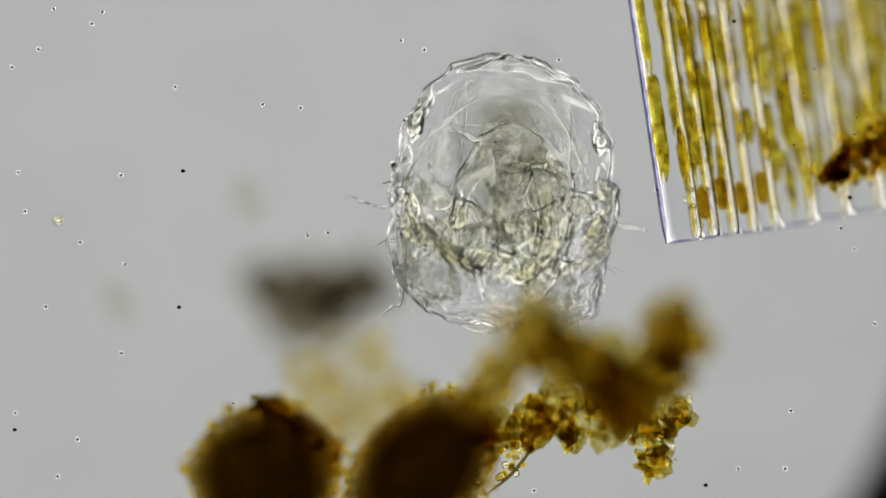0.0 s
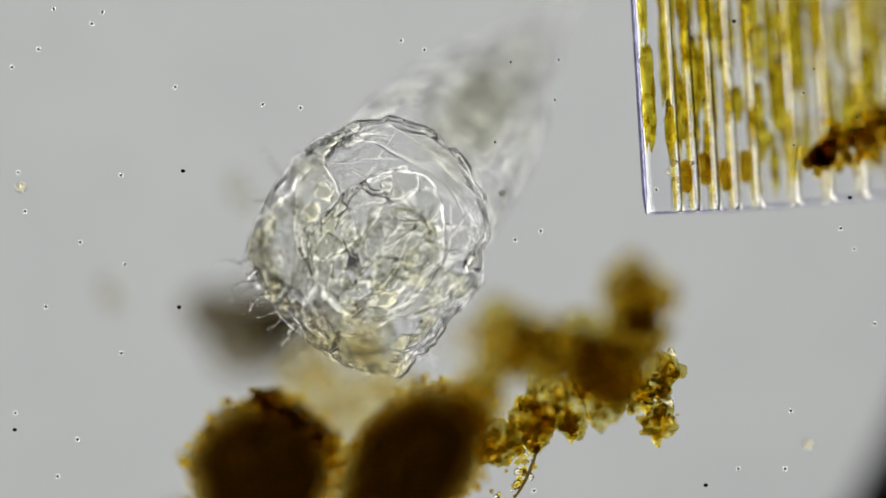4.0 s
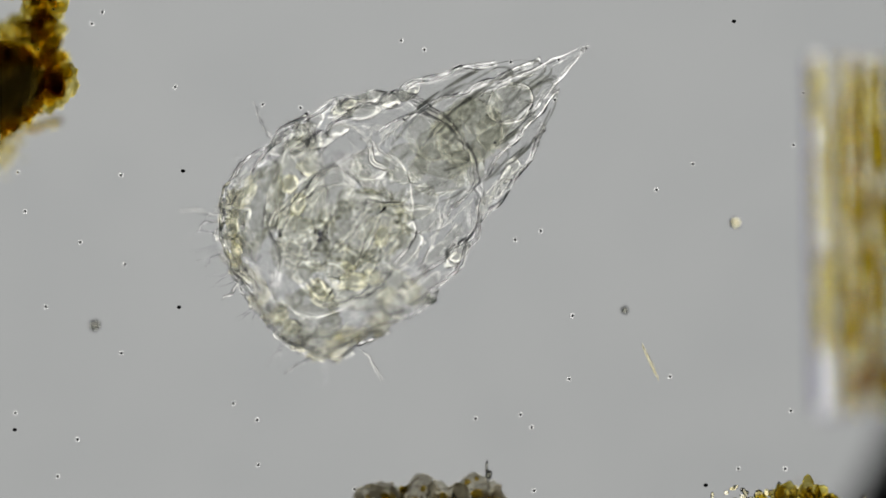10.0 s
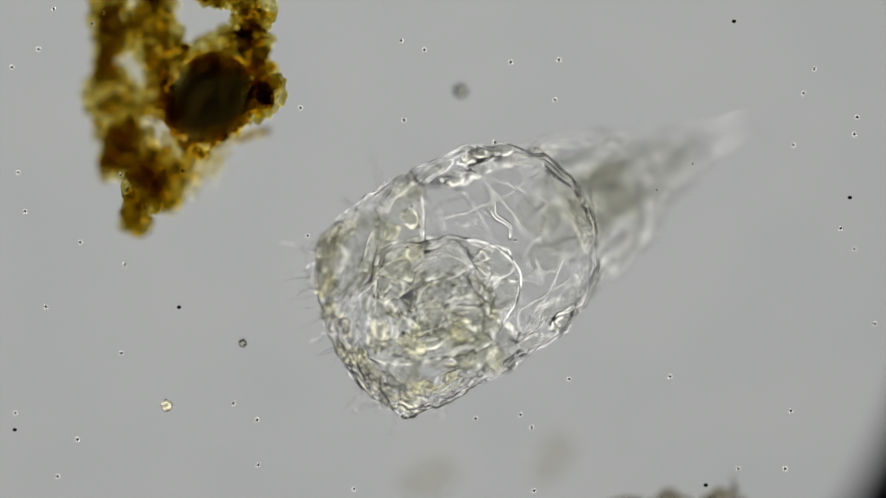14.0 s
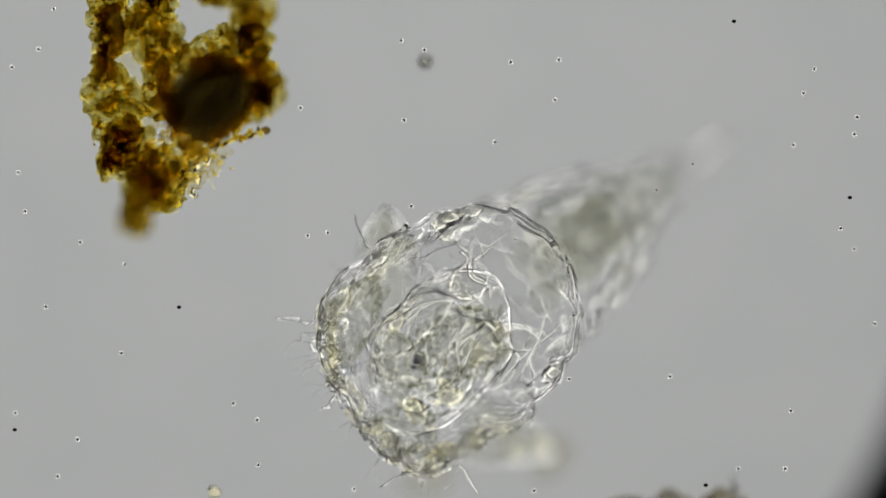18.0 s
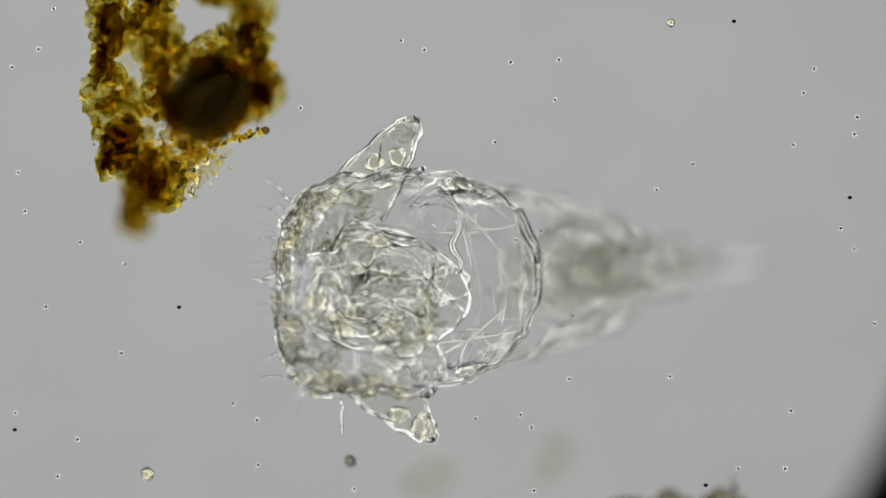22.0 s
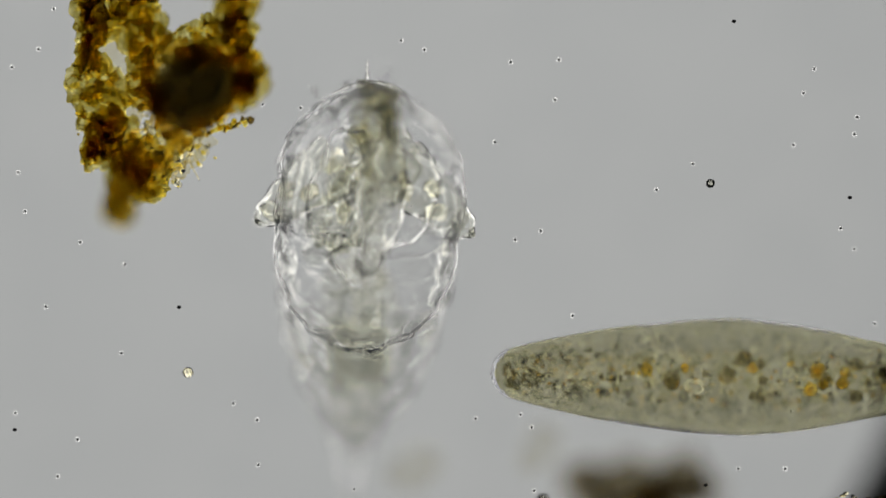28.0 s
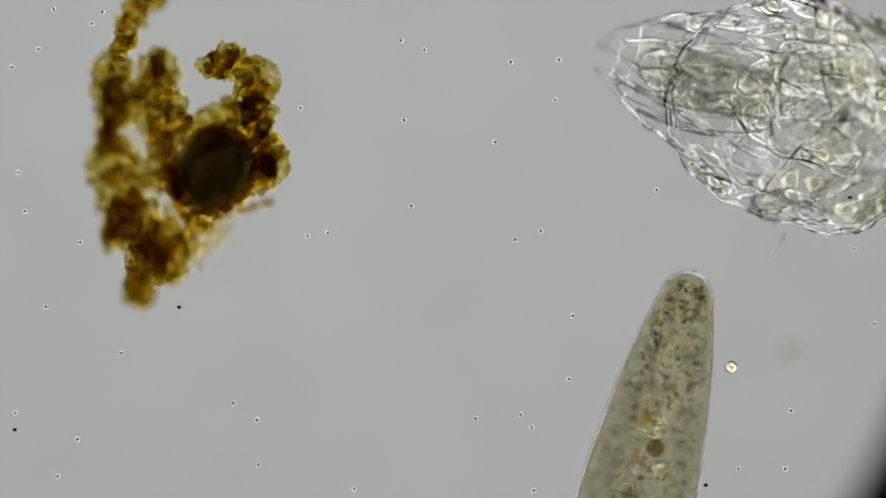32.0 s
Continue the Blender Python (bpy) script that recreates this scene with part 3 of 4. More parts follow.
# ---- the slipper animalcule ----
def make_paramecium(seed, label, wide=1.0, slim=1.0):
    rng = random.Random(seed)
    body = thing("paramecium", label, "paramecium", "paramecia")
    keys = [(0.455, 0.034), (0.447, 0.038), (0.42, 0.048), (0.36, 0.062), (0.2, 0.085), (0.0, 0.108), (-0.12, 0.112), (-0.25, 0.092), (-0.36, 0.058), (-0.43, 0.027), (-0.455, 0.006)]
    if slim < 1.0:
        keys = [(0.455, 0.034), (0.447, 0.036), (0.42, 0.045), (0.36, 0.060), (0.25, 0.082), (0.12, 0.098), (0.02, 0.105), (-0.10, 0.093), (-0.22, 0.068), (-0.34, 0.045), (-0.43, 0.020), (-0.455, 0.006)]
    keys = [(x, r * wide) for x, r in keys]
    bm = bmesh.new()
    lathe(bm, flowing_profile(keys[::-1]), seed, 0.003, 6.0, 96, 0.0, 0, 0.94)
    thicken(bm, 0.004)
    part("pellicle", bm, PELLICLE, body, "fine-ribbed see-through skin")
    bm = bmesh.new()
    lathe(bm, [(x * 0.985, max(0.001, r * 0.96)) for x, r in flowing_profile(keys[::-1])], seed + 1, 0.01, 8.0, 64, 0.0, 0, 0.94)
    part("plasm", bm, PLASM, body, "yellowish grainy cell plasm")
    outline = flowing_profile(keys[::-1])
    xs, rs = [k[0] for k in outline], [k[1] * 0.97 for k in outline]
    bm = bmesh.new()
    for _ in range(1100):
        x = rng.uniform(-0.45, 0.452)
        r = float(np.interp(x, xs, rs))
        a = rng.choice((0, math.pi)) + rng.gauss(0, 0.5)
        n = rng.uniform(0.006, 0.011)
        d = Vector((rng.uniform(-0.6, 0.1), math.cos(a), math.sin(a) * 0.8)).normalized()
        p = Vector((x, r * math.cos(a), r * math.sin(a) * 0.8))
        strand(bm, [p, p + d * n * 0.5, p + d * n], 0.0008, 3, taper=False)
    tagged(part("cilia", bm, HAIR, body, "short fringe of cilia"), kind="stuff")
    bm = bmesh.new()
    for _ in range(800):
        x = rng.uniform(-0.44, 0.445)
        r = float(np.interp(x, xs, rs))
        a = rng.gauss(0, 0.22) + rng.choice((0, math.pi))
        d = Vector((rng.uniform(-0.3, 0.3), math.cos(a), math.sin(a) * 0.8))
        p = Vector((x, r * math.cos(a), r * math.sin(a) * 0.8)) * 0.96
        strand(bm, [p, p - d * 0.006, p - d * rng.uniform(0.014, 0.028)], 0.0013, 3)
    tagged(part("inner_fringe", bm, HAIR, body, "fine rods under the skin"), kind="stuff")
    bm = bmesh.new()
    for _ in range(1700):
        x = 0.438 - 0.70 * rng.random()
        r = float(np.interp(x, xs, rs)) * 0.93
        a = rng.uniform(0, 2 * math.pi)
        d = Vector((0.8 * (1 if x > 0.3 else 0.4) + rng.uniform(-0.3, 0.3), 0.9 * math.cos(a), 0.5 * math.sin(a)))
        p = Vector((x, r * math.cos(a), r * math.sin(a) * 0.85))
        strand(bm, [p, p - d * 0.005, p - d * rng.uniform(0.009, 0.015)], 0.0009, 3)
    tagged(part("rods", bm, GRANULE, body, "fine bright rods under the skin"), kind="stuff")
    for i in range(56):
        x = rng.uniform(-0.38, 0.24)
        r = float(np.interp(x, xs, rs)) * 0.62
        a = rng.uniform(-1, 1)
        s = rng.uniform(0.006, 0.016)
        bm = bmesh.new()
        blob(bm, (x, r * a, rng.gauss(0, 0.012)), (s, s * rng.uniform(0.8, 1), s), seed + i, 0.2, 2.2, 4, fine=0.06)
        part("food_vacuole", bm, (FOOD, VACUOLE, OIL, GLAND, OIL, FOOD, VACUOLE)[i % 7], body)
    for x, y in ((0.17, 0.0), (-0.22, 0.02)):
        bm = bmesh.new()
        blob(bm, (x, y, 0.0), (0.024, 0.024, 0.022), seed + 40, 0.05, 1.5, 3)
        part("contractile_vacuole", bm, VACUOLE, body, "round clear vacuole")
    bm = bmesh.new()
    for k in range(2600):
        x = rng.uniform(-0.43, 0.43)
        r = float(np.interp(x, xs, rs)) * 0.92
        crumb(bm, (x, r * rng.uniform(-1, 1), rng.gauss(0, 0.014)), rng.uniform(0.0016, 0.0036) if k % 9 else rng.uniform(0.003, 0.0056), rng, rng.choice((0, 0, 1, 2, 2, 2)) if k % 9 == 0 or k % 4 else 2)
    tagged(part("grainy_matter", bm, (FOOD, OIL, GRANULE), body), kind="stuff")
    bm = bmesh.new()
    strand(bm, [(0.26 - 0.03 * k, -0.02 - 0.012 * math.sin(k * 0.5), 0.05) for k in range(9)], 0.008, 8)
    part("mouth_groove", bm, VACUOLE, body, "pale mouth groove")
    return body


# ---- the ribbon of diatoms ----
def make_ribbon():
    """Origin at the lower left corner; cells side by side along +x, each along +y."""
    rng = random.Random(5)
    ribbon = thing("diatom_ribbon", "ribbon of long clear diatom cells with golden-brown plastids", "diatom")
    x = 0.0
    widths = [0.062, 0.032, 0.038, 0.038, 0.042, 0.070, 0.065, 0.067, 0.063, 0.069, 0.065, 0.067]
    long = 0.64
    for i, w in enumerate(widths):
        bm = bmesh.new()
        # a box-shaped shell with rounded long edges
        prof = []
        for k in range(16):
            a = 2 * math.pi * k / 16
            c, s = math.cos(a), math.sin(a)
            prof.append((w / 2 * math.copysign(abs(c) ** 0.45, c), 0.03 * math.copysign(abs(s) ** 0.6, s)))
        rows = []
        for j in range(33):
            v = j / 32
            y = long * v
            k = 1 - 0.05 * (1 - min(1, v * 30)) - 0.05 * (1 - min(1, (1 - v) * 30))
            rows.append([bm.verts.new((x + w / 2 + px * k * 0.985, y, pz * k)) for px, pz in prof])
        for a, b in zip(rows, rows[1:]):
            for q in range(16):
                bm.faces.new((a[q], a[(q + 1) % 16], b[(q + 1) % 16], b[q]))
        bm.faces.new(rows[0][::-1])
        bm.faces.new(rows[-1])
        bmesh.ops.recalc_face_normals(bm, faces=bm.faces)
        cell = part("frustule", bm, SILICA, ribbon, "long clear glass-like cell")
        # seam with its fine teeth
        bm = bmesh.new()
        strand(bm, [(x + w, 0.002 + (long - 0.004) * k / 20, 0.012) for k in range(21)], 0.0045 if i % 2 else 0.0062, 12, None)
        part("seam", bm, SEAM, cell, "bright amber-white seam")
        bm = bmesh.new()
        strand(bm, [(x + w - 0.010, 0.004 + (long - 0.008) * k / 20, 0.0) for k in range(21)], 0.0045, 8, None)
        part("girdle_band", bm, AMBER, cell, "amber girdle band")
        if i in (0, 1, 2, 3):
            bm = bmesh.new()
            for k in range(118):
                strand(bm, [(x + w - 0.024, 0.008 + k * 0.0053, 0.016), (x + w - 0.016, 0.009 + k * 0.0053, 0.016), (x + w - 0.009, 0.0095 + k * 0.0053, 0.016)], 0.0014, 4)
            tagged(part("toothed_edge", bm, CRYSTAL, cell, "fine dark comb teeth"), kind="stuff")
        bm = bmesh.new()
        strand(bm, [(x + 0.001 + (w - 0.002) * k / 6, 0.001, 0.0) for k in range(7)], 0.0028, 6, None)
        part("end_band", bm, VIOLET, cell, "dark violet-grey end band")
        if i == 0:
            bm = bmesh.new()
            strand(bm, [(-0.004, long * k / 20, 0.0) for k in range(21)], 0.0050, 8, None)
            part("side_band", bm, VIOLET, cell, "violet-grey side band")
        # plastids
        lanes = 2 if w < 0.045 or i == 0 else 3
        for lane in range(lanes):
            yy = rng.uniform(0.06, 0.16) if i < 5 else rng.uniform(0.02, 0.10)
            while yy < long - 0.10:
                h = min(rng.uniform(0.03, 0.11), (long - 0.02 - yy) / 2)
                px = x + w * (lane + 0.5 + rng.uniform(-0.18, 0.18)) / lanes if i else w * (0.20, 0.78)[lane]
                bm = bmesh.new()
                blob(bm, (px, yy + h, rng.uniform(-0.012, 0.006)), (w * rng.uniform(0.12, 0.25) * (2 / lanes if i else 0.75), h, 0.008), rng.randint(0, 500), 0.6, 1.8, 4, fine=0.2)
                part("plastid", bm, PLASTID, cell, "golden-brown plastid")
                yy += 2 * h * rng.uniform(0.6, 1.0) + rng.uniform(0.0, 0.07)
        if i in (1, 2, 3, 4):
            # a short barrel-shaped plastid near the end
            bm = bmesh.new()
            lathe(bm, smooth_profile([(-0.030, 0.002), (-0.026, 0.009), (-0.012, 0.0115), (0.012, 0.0115), (0.026, 0.009), (0.030, 0.002)], 6), 70 + i, 0.10, 30.0, 24, 0.0, 0, 0.6)
            bmesh.ops.transform(bm, verts=bm.verts, matrix=Matrix.Translation((x + w * 0.48, 0.075 - 0.012 * (i % 2), 0.0)) @ Matrix.Rotation(radians(90), 4, "Z"))
            part("plastid", bm, BARREL, cell, "short barrel-shaped plastid")
        if i < 2:
            for k in range(20 - 8 * i):
                bm = bmesh.new()
                crumb(bm, (x + w * (rng.gauss(0.72, 0.07) if i == 0 else rng.uniform(0.3, 0.9)), rng.uniform(0.03, 0.2), 0.02), rng.uniform(0.002, 0.0055), rng, 0, 2, 0.05)
                part("oil_droplet", bm, CRYSTAL, cell, "tiny bright droplet")
        # past the fourth cell each one ends a little higher than the one before
        cell.location.y = 0.06 * max(0.0, x - 0.15)
        x += w
    # a brown scale of debris stuck on the ribbon
    bm = bmesh.new()
    for k in range(230):
        u = rng.random()
        crumb(bm, (0.30 + 0.19 * u + rng.gauss(0, 0.010), 0.085 + 0.07 * u + rng.gauss(0, 0.010 + 0.024 * u), 0.045 + rng.uniform(0, 0.02)), rng.uniform(0.006, 0.014), rng, rng.choice((0, 1, 1)))
    tagged(part("brown_scale", bm, (AMBER, UMBER), ribbon, "ragged brown scale"), kind="stuff")
    return ribbon


# ---- debris ----
def clump(name, label, category, lumps, seed, core=SHELL_BROWN, grains=(AMBER, UMBER), per=120, size=(0.0022, 0.0075), film=None):
    """lumps: (x, y, z, r, solid) in millimetres from the origin, y down. Each lump has a body, and grains round it."""
    rng = random.Random(seed)
    ob = thing(name, label, category)
    for i, (x, y, z, r, solid) in enumerate(lumps):
        x, y, z, r = x / 1000, -y / 1000, z / 1000, r / 1000
        bm = bmesh.new()
        blob(bm, (x, y, z), (r * rng.uniform(0.9, 1.25), r * rng.uniform(0.95, 1.35), r * 0.6), seed + i + 9, 0.7, 1.4, 4, fine=0.20)
        part("lump", bm, film or MUD, ob)
        if solid and not film and i % 2:
            bm = bmesh.new()
            blob(bm, (x, y, z), (r * 0.45, r * rng.uniform(0.5, 0.8), r * 0.3), seed + i, 0.7, 1.7, 4, fine=0.25)
            part("core", bm, core, ob)
        bm = bmesh.new()
        n = int(per * (r / 0.045) ** 1.7)
        for k in range(n):
            d = Vector((rng.gauss(0, 1), rng.gauss(0, 1), rng.gauss(0, 1))).normalized()
            d = d * r * rng.uniform(0.1, 1.0) ** 0.5 * (1.12 + 0.75 * noise.noise(d * 1.6 + Vector((seed, i, 0))))
            grain = rng.uniform(*size) * (2.0 if k % 5 == 0 else 1.0)
            crumb(bm, (x + d.x, y + d.y, z + d.z * 0.7), grain, rng, rng.choice((0, 0, 0, 1, 1)) if not solid else rng.choice((0, 0, 1, 1, 2)))
        tagged(part("crust", bm, (*grains, core), ob), kind="stuff")
    return ob


def dark_shell(label, rx, ry, tilt, seed, rim=0.90, heart=OLIVE):
    """Several see-through rinds over one another, so that it lightens towards its rim."""
    rng = random.Random(seed)
    ob = thing("shell", label, "shell", "dark round shells")
    spin = Euler((0, 0, radians(tilt)))
    low = min(rx, ry)
    for k in (0.66, 0.78, 0.87, 0.95, 1.02):
        bm = bmesh.new()
        blob(bm, (0, 0, 0), (rx * k, ry * k, low * k * 0.9), seed, 0.13, 1.5, 5, spin, fine=0.06)
        part("rind", bm, RIND if k > rim else heart, ob, "brown see-through rind")
    bm = bmesh.new()
    turn = spin.to_matrix()
    for _ in range(int(150 * (rx + ry) / 0.2)):
        a = rng.uniform(0, 2 * math.pi)
        k = rng.uniform(0.9, 1.08) + 0.22 * noise.noise(Vector((math.cos(a), math.sin(a), seed)) * 2.5)
        p = turn @ Vector((rx * k * math.cos(a), ry * k * math.sin(a), rng.uniform(-0.08, 0.05)))
        crumb(bm, p, rng.uniform(0.003, 0.009), rng, rng.choice((0, 0, 1)))
    tagged(part("crust", bm, (AMBER, UMBER), ob), kind="stuff")
    return ob


rotifer, head, corona, pharynx, body_sac, side_lobes, trunk, foot, toe = make_rotifer()
swimmer_a = make_paramecium(3, "yellowish-grey spindle-shaped paramecium full of dark food grains", 1.07)
swimmer_b = make_paramecium(8, "grey-green slipper-shaped paramecium with amber food grains", 1.06, 0.72)
ribbon = make_ribbon()
shell_a = dark_shell("dark brown rounded shell with amber crumbs on its rim", 0.128, 0.135, -12, 2)
shell_b = dark_shell("nearly black egg-shaped shell with a smooth tip", 0.106, 0.174, -38, 4)
bm = bmesh.new()
_rng = random.Random(76)
for _ in range(190):
    u = _rng.random()
    crumb(bm, (-0.02 + 0.15 * u + _rng.gauss(0, 0.012), 0.128 - 0.10 * u * u + _rng.gauss(0, 0.012), _rng.uniform(-0.06, 0.02)), _rng.uniform(0.004, 0.011), _rng, _rng.choice((0, 0, 1, 1, 2)))
tagged(part("rim_debris", bm, (AMBER, UMBER, SHELL_BROWN), shell_a, "amber crumbs along the rim"), kind="stuff")
knob = clump("detritus_clump", "ragged amber-brown detritus clump with bright crystals, beside dark shells", "detritus", [
    (-282, -85, 300, 60, 0), (-227, -70, 318, 50, 0), (-157, -62, 262, 62, 1), (-102, -40, 225, 50, 0), (-52, -85, 225, 46, 1), (-67, -165, 281, 42, 0), (-52, -205, 318, 30, 0),
    (-37, -125, 262, 32, 1), (-4, -165, 300, 30, 0), (-120, 0, 40, 46, 0), (-75, -15, 30, 38, 0), (-40, 5, 20, 26, 0), (-2, 0, 0, 18, 1), (-2, 55, 10, 26, 0), (8, -35, 10, 22, 0),
    (-158, 62, 10, 20, 1), (-200, 30, 40, 44, 0), (-235, 65, 20, 38, 0), (-290, 95, 20, 34, 0), (-322, 20, 243, 44, 0)], 31)
bm = bmesh.new()
_rng = random.Random(77)
for _ in range(34):
    crumb(bm, (_rng.gauss(0.0, 0.012), _rng.gauss(-0.005, 0.03), _rng.uniform(-0.01, 0.03)), _rng.uniform(0.006, 0.012), _rng, 0, 1, 0.3)
tagged(part("crystal_crust", bm, CRYSTAL, knob, "bright clear crystal crust", True), kind="stuff")
bm = bmesh.new()
strand(bm, [(-0.218 - 0.0006 * k * k, -0.075 - 0.014 * k, 0.0) for k in range(10)], 0.0035, 6)
part("spine", bm, SHELL_BROWN, knob, "thin dark curved spine")
bm = bmesh.new()
for k in range(46):
    u = _rng.random()
    crumb(bm, (-0.222 - 0.05 * u * u + _rng.gauss(-0.012, 0.014), -0.075 - 0.13 * u, _rng.gauss(0, 0.008)), _rng.uniform(0.003, 0.009), _rng, _rng.choice((0, 1, 2)), 1)
tagged(part("spine_crust", bm, (AMBER, UMBER, CRYSTAL), knob), kind="stuff")
lump = clump("mud_tuft", "smoky grey-brown tuft of mud, out of focus beside dark shells", "mud tuft", [
    (-66, -36, -392, 40, 0), (0, -36, -393, 48, 0), (55, -34, -392, 44, 0), (105, -45, -391, 42, 0), (140, -34, -391, 30, 0), (-20, 25, -393, 40, 0), (60, 10, -390, 40, 0)], 41, grains=(SMOKE, UMBER), per=60, film=SMOKE)
bm = bmesh.new()
strand(bm, [(0.126 + 0.002 * math.sin(k), 0.070 + 0.009 * k, -0.385) for k in range(7)], 0.003, 6)
crumb(bm, (0.128, 0.098, -0.385), 0.008, random.Random(3), 0, 2, 0.2)
part("stalk", bm, MOTE, lump, "thin clear stalk with a round grain")
veil = clump("mud_film", "pale straw-coloured film of mud over dark shells", "mud film", [
    (0, 0, 230, 80, 0), (80, 60, 220, 70, 0), (-60, 60, 200, 60, 0), (-90, -20, 240, 40, 0)], 43, grains=(STRAW, STRAW), per=6, size=(0.01, 0.02), film=STRAW)
grit = clump("grit_heap", "gritty brown debris with bright crystals and a thin stalk", "grit", [
    (-20, 12, 20, 20, 0), (-62, 22, 30, 15, 0), (26, 14, 0, 22, 1), (62, 30, -10, 18, 0), (-95, 34, 10, 12, 0)], 61, per=90)
bm = bmesh.new()
for _ in range(130):
    crumb(bm, (_rng.gauss(-0.01, 0.05), _rng.gauss(-0.022, 0.012), _rng.uniform(-0.01, 0.02)), _rng.uniform(0.004, 0.009), _rng, 0, 1, 0.3)
tagged(part("crystal_crust", bm, CRYSTAL, grit, "bright clear crystal crust", True), kind="stuff")


def chain(keys, rng, gap=1.18, wide=1.14):
    """Lumps strung along a line of (x, y, z, radius), a little more than a radius apart."""
    out = []
    for (x0, y0, z0, r0), (x1, y1, z1, r1) in zip(keys, keys[1:]):
        n = max(1, round(math.hypot(x1 - x0, y1 - y0) / (gap * (r0 + r1) / 2)))
        for k in range(n):
            u = (k + rng.uniform(-0.15, 0.15)) / n
            out.append((x0 + (x1 - x0) * u + rng.uniform(-4, 4), y0 + (y1 - y0) * u, z0 + (z1 - z0) * u, (r0 + (r1 - r0) * u) * wide * rng.uniform(0.8, 1.12), int(rng.random() < 0.22)))
    return out


_rng = random.Random(52)
left_column = chain([(-180, -172, 30, 25), (-172, -128, 20, 33), (-188, -60, 0, 19), (-178, 0, 10, 31), (-172, 40, 15, 35), (-166, 90, 25, 35), (-136, 112, 40, 40), (-105, 146, 55, 34), (-80, 176, 10, 27), (-70, 190, 0, 20)], _rng)
inner_column = chain([(-98, -172, 30, 31), (-106, -130, 40, 36), (-86, -60, 50, 27), (-100, 0, 15, 21), (-92, 24, 10, 27), (-122, 48, 10, 25)], _rng)
hook_and_tail = chain([(-160, 95, 20, 26), (-180, 122, 15, 19), (-192, 150, -10, 14)], _rng) + chain([(-110, 150, 60, 33), (-118, 180, 110, 30), (-126, 215, 190, 24), (-133, 260, 240, 17)], _rng)
arch = chain([(-8, -172, 90, 25), (36, -186, 110, 26), (78, -150, 120, 25), (60, -96, 70, 31), (88, -52, 60, 28), (98, 0, 110, 30), (66, 34, 70, 26)], _rng, 1.1, 1.0) + chain([(24, -80, 40, 27), (-44, -40, 30, 23)], _rng, 2.0)
stalk = chain([(-164, -200, 90, 21), (-146, -240, 140, 20), (-124, -290, 190, 23), (-60, -355, 190, 38)], _rng, 1.1, 1.0)
island = clump("detritus_island", "ragged golden-brown detritus clump round a black core in clear water", "detritus", left_column + inner_column + hook_and_tail + arch + stalk, 51, per=84, size=(0.0018, 0.0058))
bm = bmesh.new()
for _ in range(280):
    u, v = _rng.gauss(0, 1), _rng.gauss(0, 1)
    crumb(bm, (-0.056 + 0.030 * u, -0.118 - 0.034 * v + 0.006 * u, _rng.gauss(0, 0.012)), _rng.uniform(0.003, 0.0085), _rng, _rng.choice((0, 0, 1, 1, 2)), 1, 0.45)
tagged(part("crystal_crust", bm, (CRYSTAL, AMBER, STRAW), island, "bright pale crystal crust", True), kind="stuff")
bm = bmesh.new()
blob(bm, (-0.130, 0.030, 0.01), (0.040, 0.085, 0.02), 71, 0.5, 1.7, 5, Euler((0, 0, 0.3)), fine=0.2)
part("pale_film", bm, STRAW, island, "pale straw-coloured film")
bm = bmesh.new()
blob(bm, (-0.045, -0.115, 0.02), (0.06, 0.05, 0.02), 72, 0.6, 1.7, 5, fine=0.25)
part("pale_film", bm, STRAW, island)
bm = bmesh.new()
strand(bm, [(-0.015 + 0.0125 * k, -0.100 + 0.0035 * k + 0.003 * math.sin(k * 1.7), 0.0) for k in range(10)], 0.0042, 6)
for k in range(60):
    u = _rng.random()
    crumb(bm, (-0.015 + 0.112 * u, -0.100 + 0.032 * u + _rng.gauss(0, 0.004), _rng.gauss(0, 0.004)), _rng.uniform(0.002, 0.0055), _rng, _rng.choice((0, 0, 1)), 1)
crumb(bm, (0.098, -0.068, 0), 0.009, _rng, 1, 2, 0.2)
part("twig", bm, (AMBER, SHELL_BROWN), island, "thin amber twig with a dark tip")
bm = bmesh.new()
strand(bm, [(-0.012 + 0.004 * k, -0.138 - 0.0075 * k, 0.0) for k in range(6)], 0.0016, 5)
part("hair", bm, CRYSTAL, island, "fine clear hair")
core = dark_shell("black rounded core of dense mud in golden detritus", 0.084, 0.072, 35, 16, 0.98, MURK)
bm = bmesh.new()
for _ in range(280):
    a = _rng.uniform(0, 2 * math.pi)
    d = 0.082 * _rng.uniform(0.80, 1.16) * (1 + 0.2 * math.sin(3 * a + 1))
    crumb(bm, (d * math.cos(a), d * 0.92 * math.sin(a), _rng.uniform(-0.05, 0.03)), _rng.uniform(0.003, 0.010), _rng, _rng.choice((0, 0, 1)))
tagged(part("rim_debris", bm, (AMBER, UMBER, SHELL_BROWN), core, "amber crumbs along the rim"), kind="stuff")


